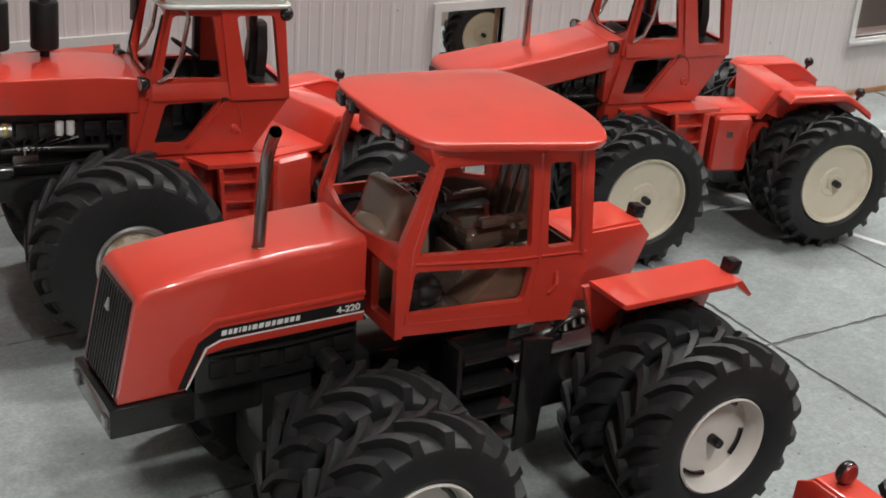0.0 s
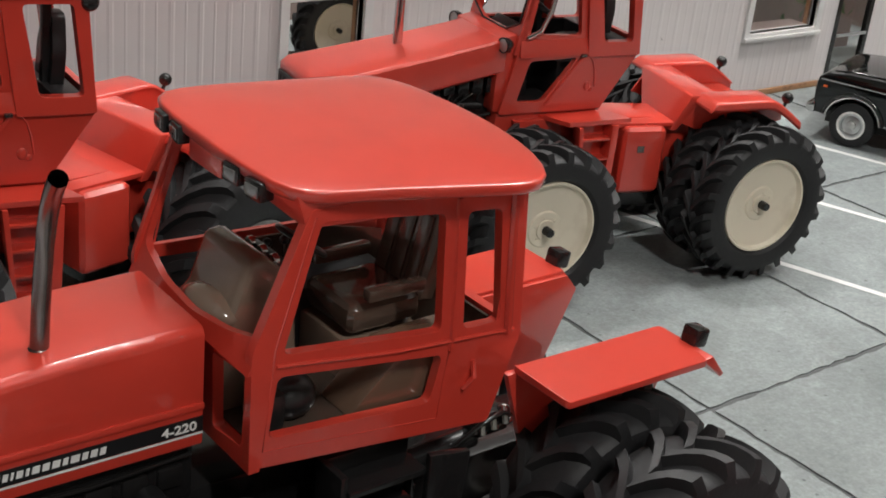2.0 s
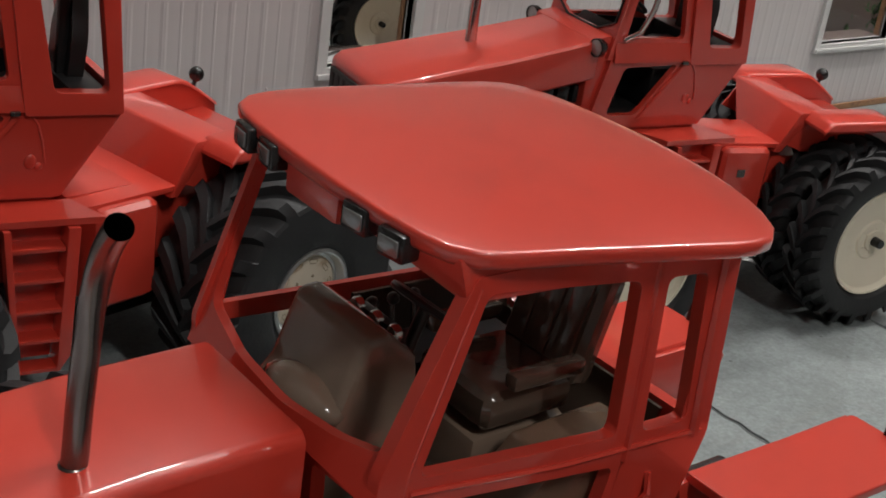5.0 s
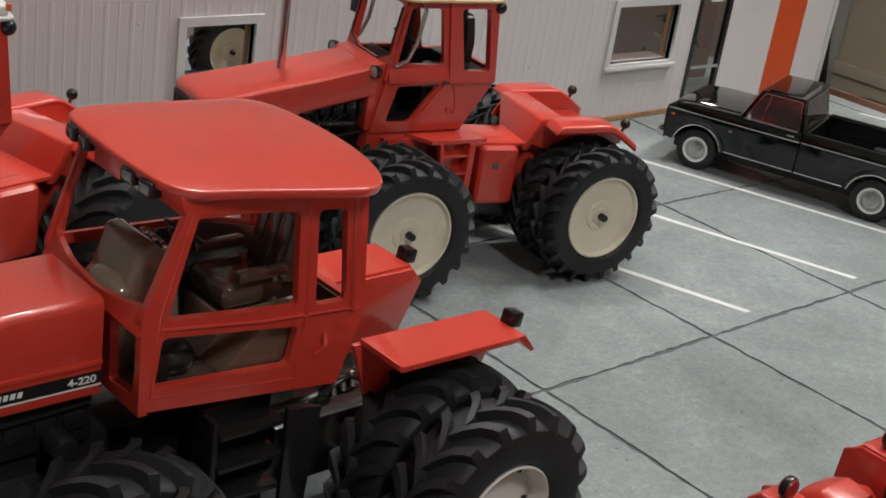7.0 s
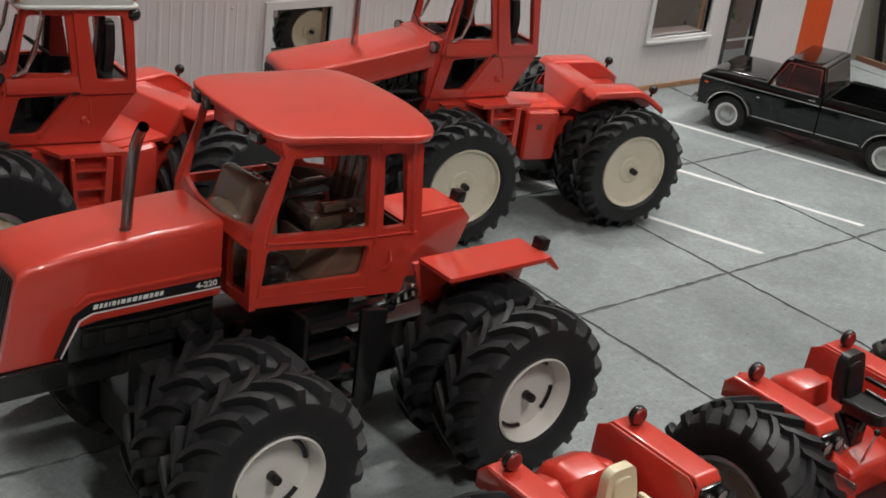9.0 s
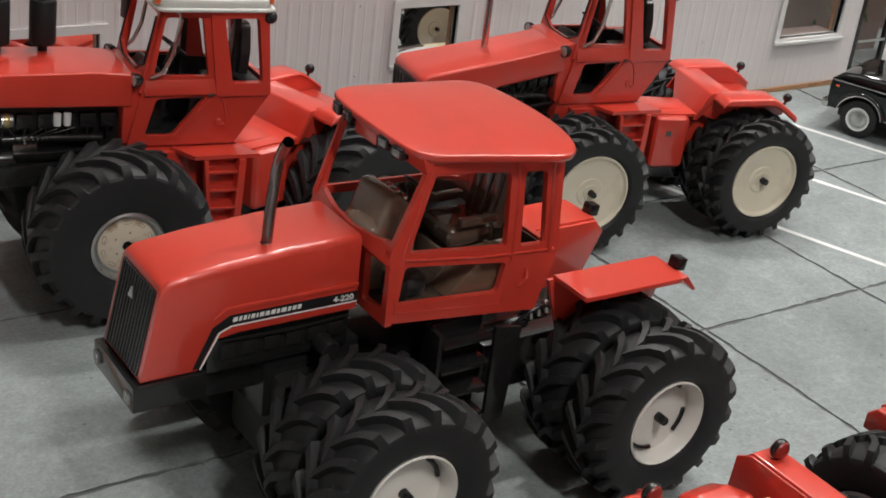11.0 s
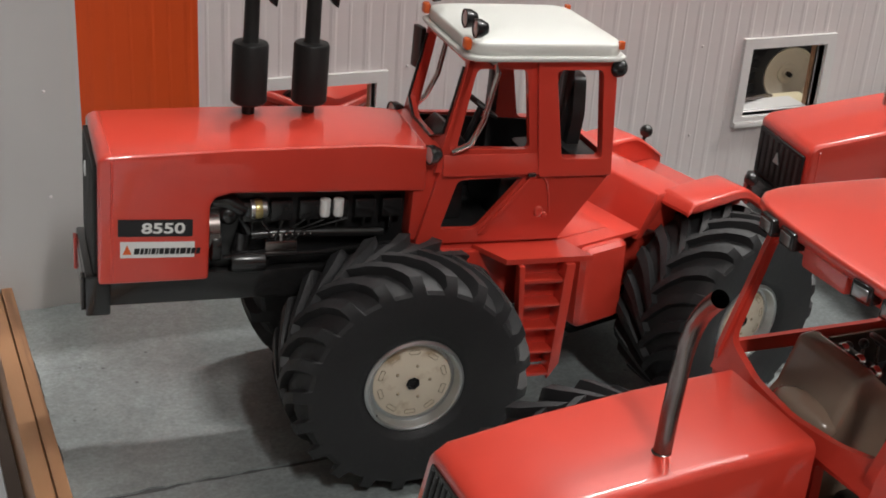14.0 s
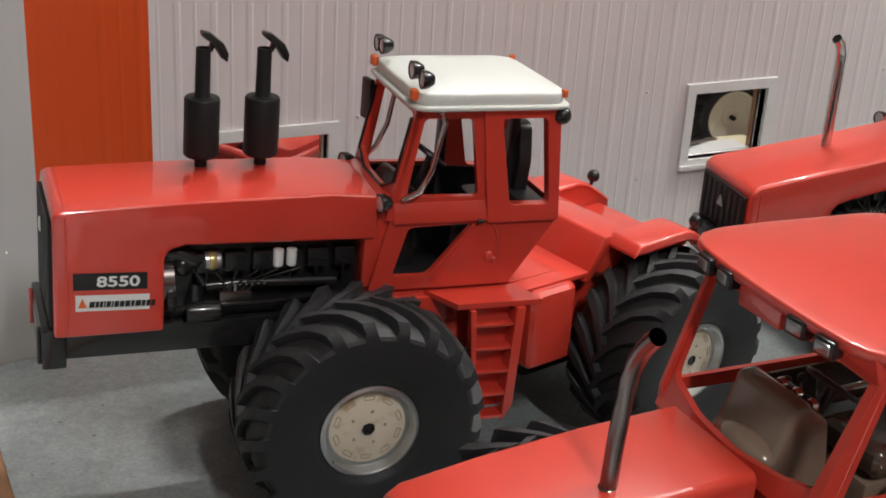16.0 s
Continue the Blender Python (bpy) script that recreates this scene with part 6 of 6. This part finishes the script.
# ---- inside the shed ----
def inside_things():
    w = thing("spare_wheel", pose(-0.1130, 0.358, 0.0, 0, 0, -6), "cream-rimmed tractor wheel standing inside the shed", "wheel")
    add_wheel(KIT_C, w, 0, 0, 0.0905, spin=10).scale = (0.68, 0.75, 0.68)
    part("stand", box(-0.045, 0.045, -0.018, 0.024, 0.0, 0.0545, 0.002), OAK, w)
    sh = thing("workbench", pose(-0.160, 0.337, 0), "pale workbench with tools behind the window", "bench")
    part("bench_top", box(-0.05, 0.05, -0.018, 0.004, 0.0765, 0.0800, 0.0008), SEAT_CREAM, sh)
    for k in (-1, 1):
        part("leg", box(k * 0.046 - 0.002, k * 0.046 + 0.002, -0.012, -0.002, 0, 0.0765), OAK, sh)
    tl = part("tool", box(-0.020, 0.022, -0.0022, 0.0022, -0.0015, 0.0015, 0.0008), STEEL, sh)
    tl.matrix_local = pose(0.0, -0.008, 0.083, 0, 8, 20)
    r = thing("red_machine", pose(-0.515, 0.370, 0), "red model machine standing in the dim shed", "machine")
    part("frame", prism([(-0.060, 0.03), (-0.060, 0.110), (-0.02, 0.118), (0.03, 0.100), (0.055, 0.108), (0.055, 0.03)], -0.02, 0.03, 0.003), RED, r)
    part("drum", tube([(0.0, -0.024, 0.098), (0.0, 0.03, 0.098)], 0.012, 16), BLACK, r)
    part("arm", tube([(-0.03, -0.024, 0.112), (0.02, -0.024, 0.090), (0.052, -0.024, 0.101)], 0.0035, 8), RED, r)
    part("hopper", box(-0.055, -0.025, -0.03, -0.021, 0.085, 0.098, 0.002), PLASTIC_WHITE, r)
    pt = thing("potted_plant", pose(0.500, 0.345, 0), "leafy potted plant with red flowers behind the door", "plant")
    part("pot", lathe([(0, 0.0), (0.010, 0.0), (0.013, 0.025), (0.011, 0.025), (0, 0.022)], 18, (0, 0, 0), "Z"), BLACK, pt)
    rnd = random.Random(2)
    bm = bmesh.new()
    for i in range(240):
        c = Vector((rnd.gauss(0, 0.012), rnd.gauss(0, 0.009), 0.072 + rnd.gauss(0, 0.024)))
        q = Euler((rnd.uniform(0, 6), rnd.uniform(0, 6), rnd.uniform(0, 6))).to_matrix()
        v = [bm.verts.new(c + q @ Vector(p)) for p in ((-0.006, 0, 0), (0, -0.0025, 0.001), (0.006, 0, 0), (0, 0.0025, 0.001))]
        bm.faces.new(v)
    part("leaves", bm, LEAF, pt)["kind"] = "stuff"
    for i in range(9):
        part("flower", ball(rnd.gauss(0, 0.009), -0.01 + rnd.gauss(0, 0.004), 0.112 + rnd.gauss(0, 0.008), 0.0040, segs=8), AMBER, pt)


inside_things()


# ---- the room beyond the display ----
def room_things():
    p = part("room_door", box(2.585, 2.599, 1.09, 1.345, -0.8, 1.1, 0.004), ROOM_PANEL, None)
    tagged(p, "pale grey panelled door in the room's wall", "door", kind="structure")
    part("rail", box(2.575, 2.585, 1.09, 1.345, -0.42, -0.385, 0.003), ROOM_PANEL, p)
    part("door_edge", box(2.575, 2.590, 1.07, 1.09, -0.8, 1.1, 0.003), CEILING, p)
    c = thing("cable", pose(0, 0, 0), "black cable hanging down the wall", "cable")
    part("cord", tube([(2.55, 1.40, 0.3), (2.55, 1.39, -0.2), (2.54, 1.365, -0.34), (2.55, 1.34, -0.52), (2.55, 1.35, -0.8)], 0.012, 8), BLACK, c)
    ch = thing("stool", pose(2.2, 0.98, -0.8), "dark brown padded stool on the room floor", "stool")
    part("cushion", box(-0.2, 0.2, -0.17, 0.17, 0.30, 0.40, 0.05, 3), DARK_FLOOR, ch)
    for i in (-1, 1):
        for j in (-1, 1):
            part("leg", tube([(i * 0.16, j * 0.13, 0), (i * 0.14, j * 0.11, 0.31)], 0.018, 8), DARK_FLOOR, ch)


ROOM_PANEL = material("room_panel", (0.40, 0.345, 0.26), 0.6, vary=0.06, scale=3)
room_things()
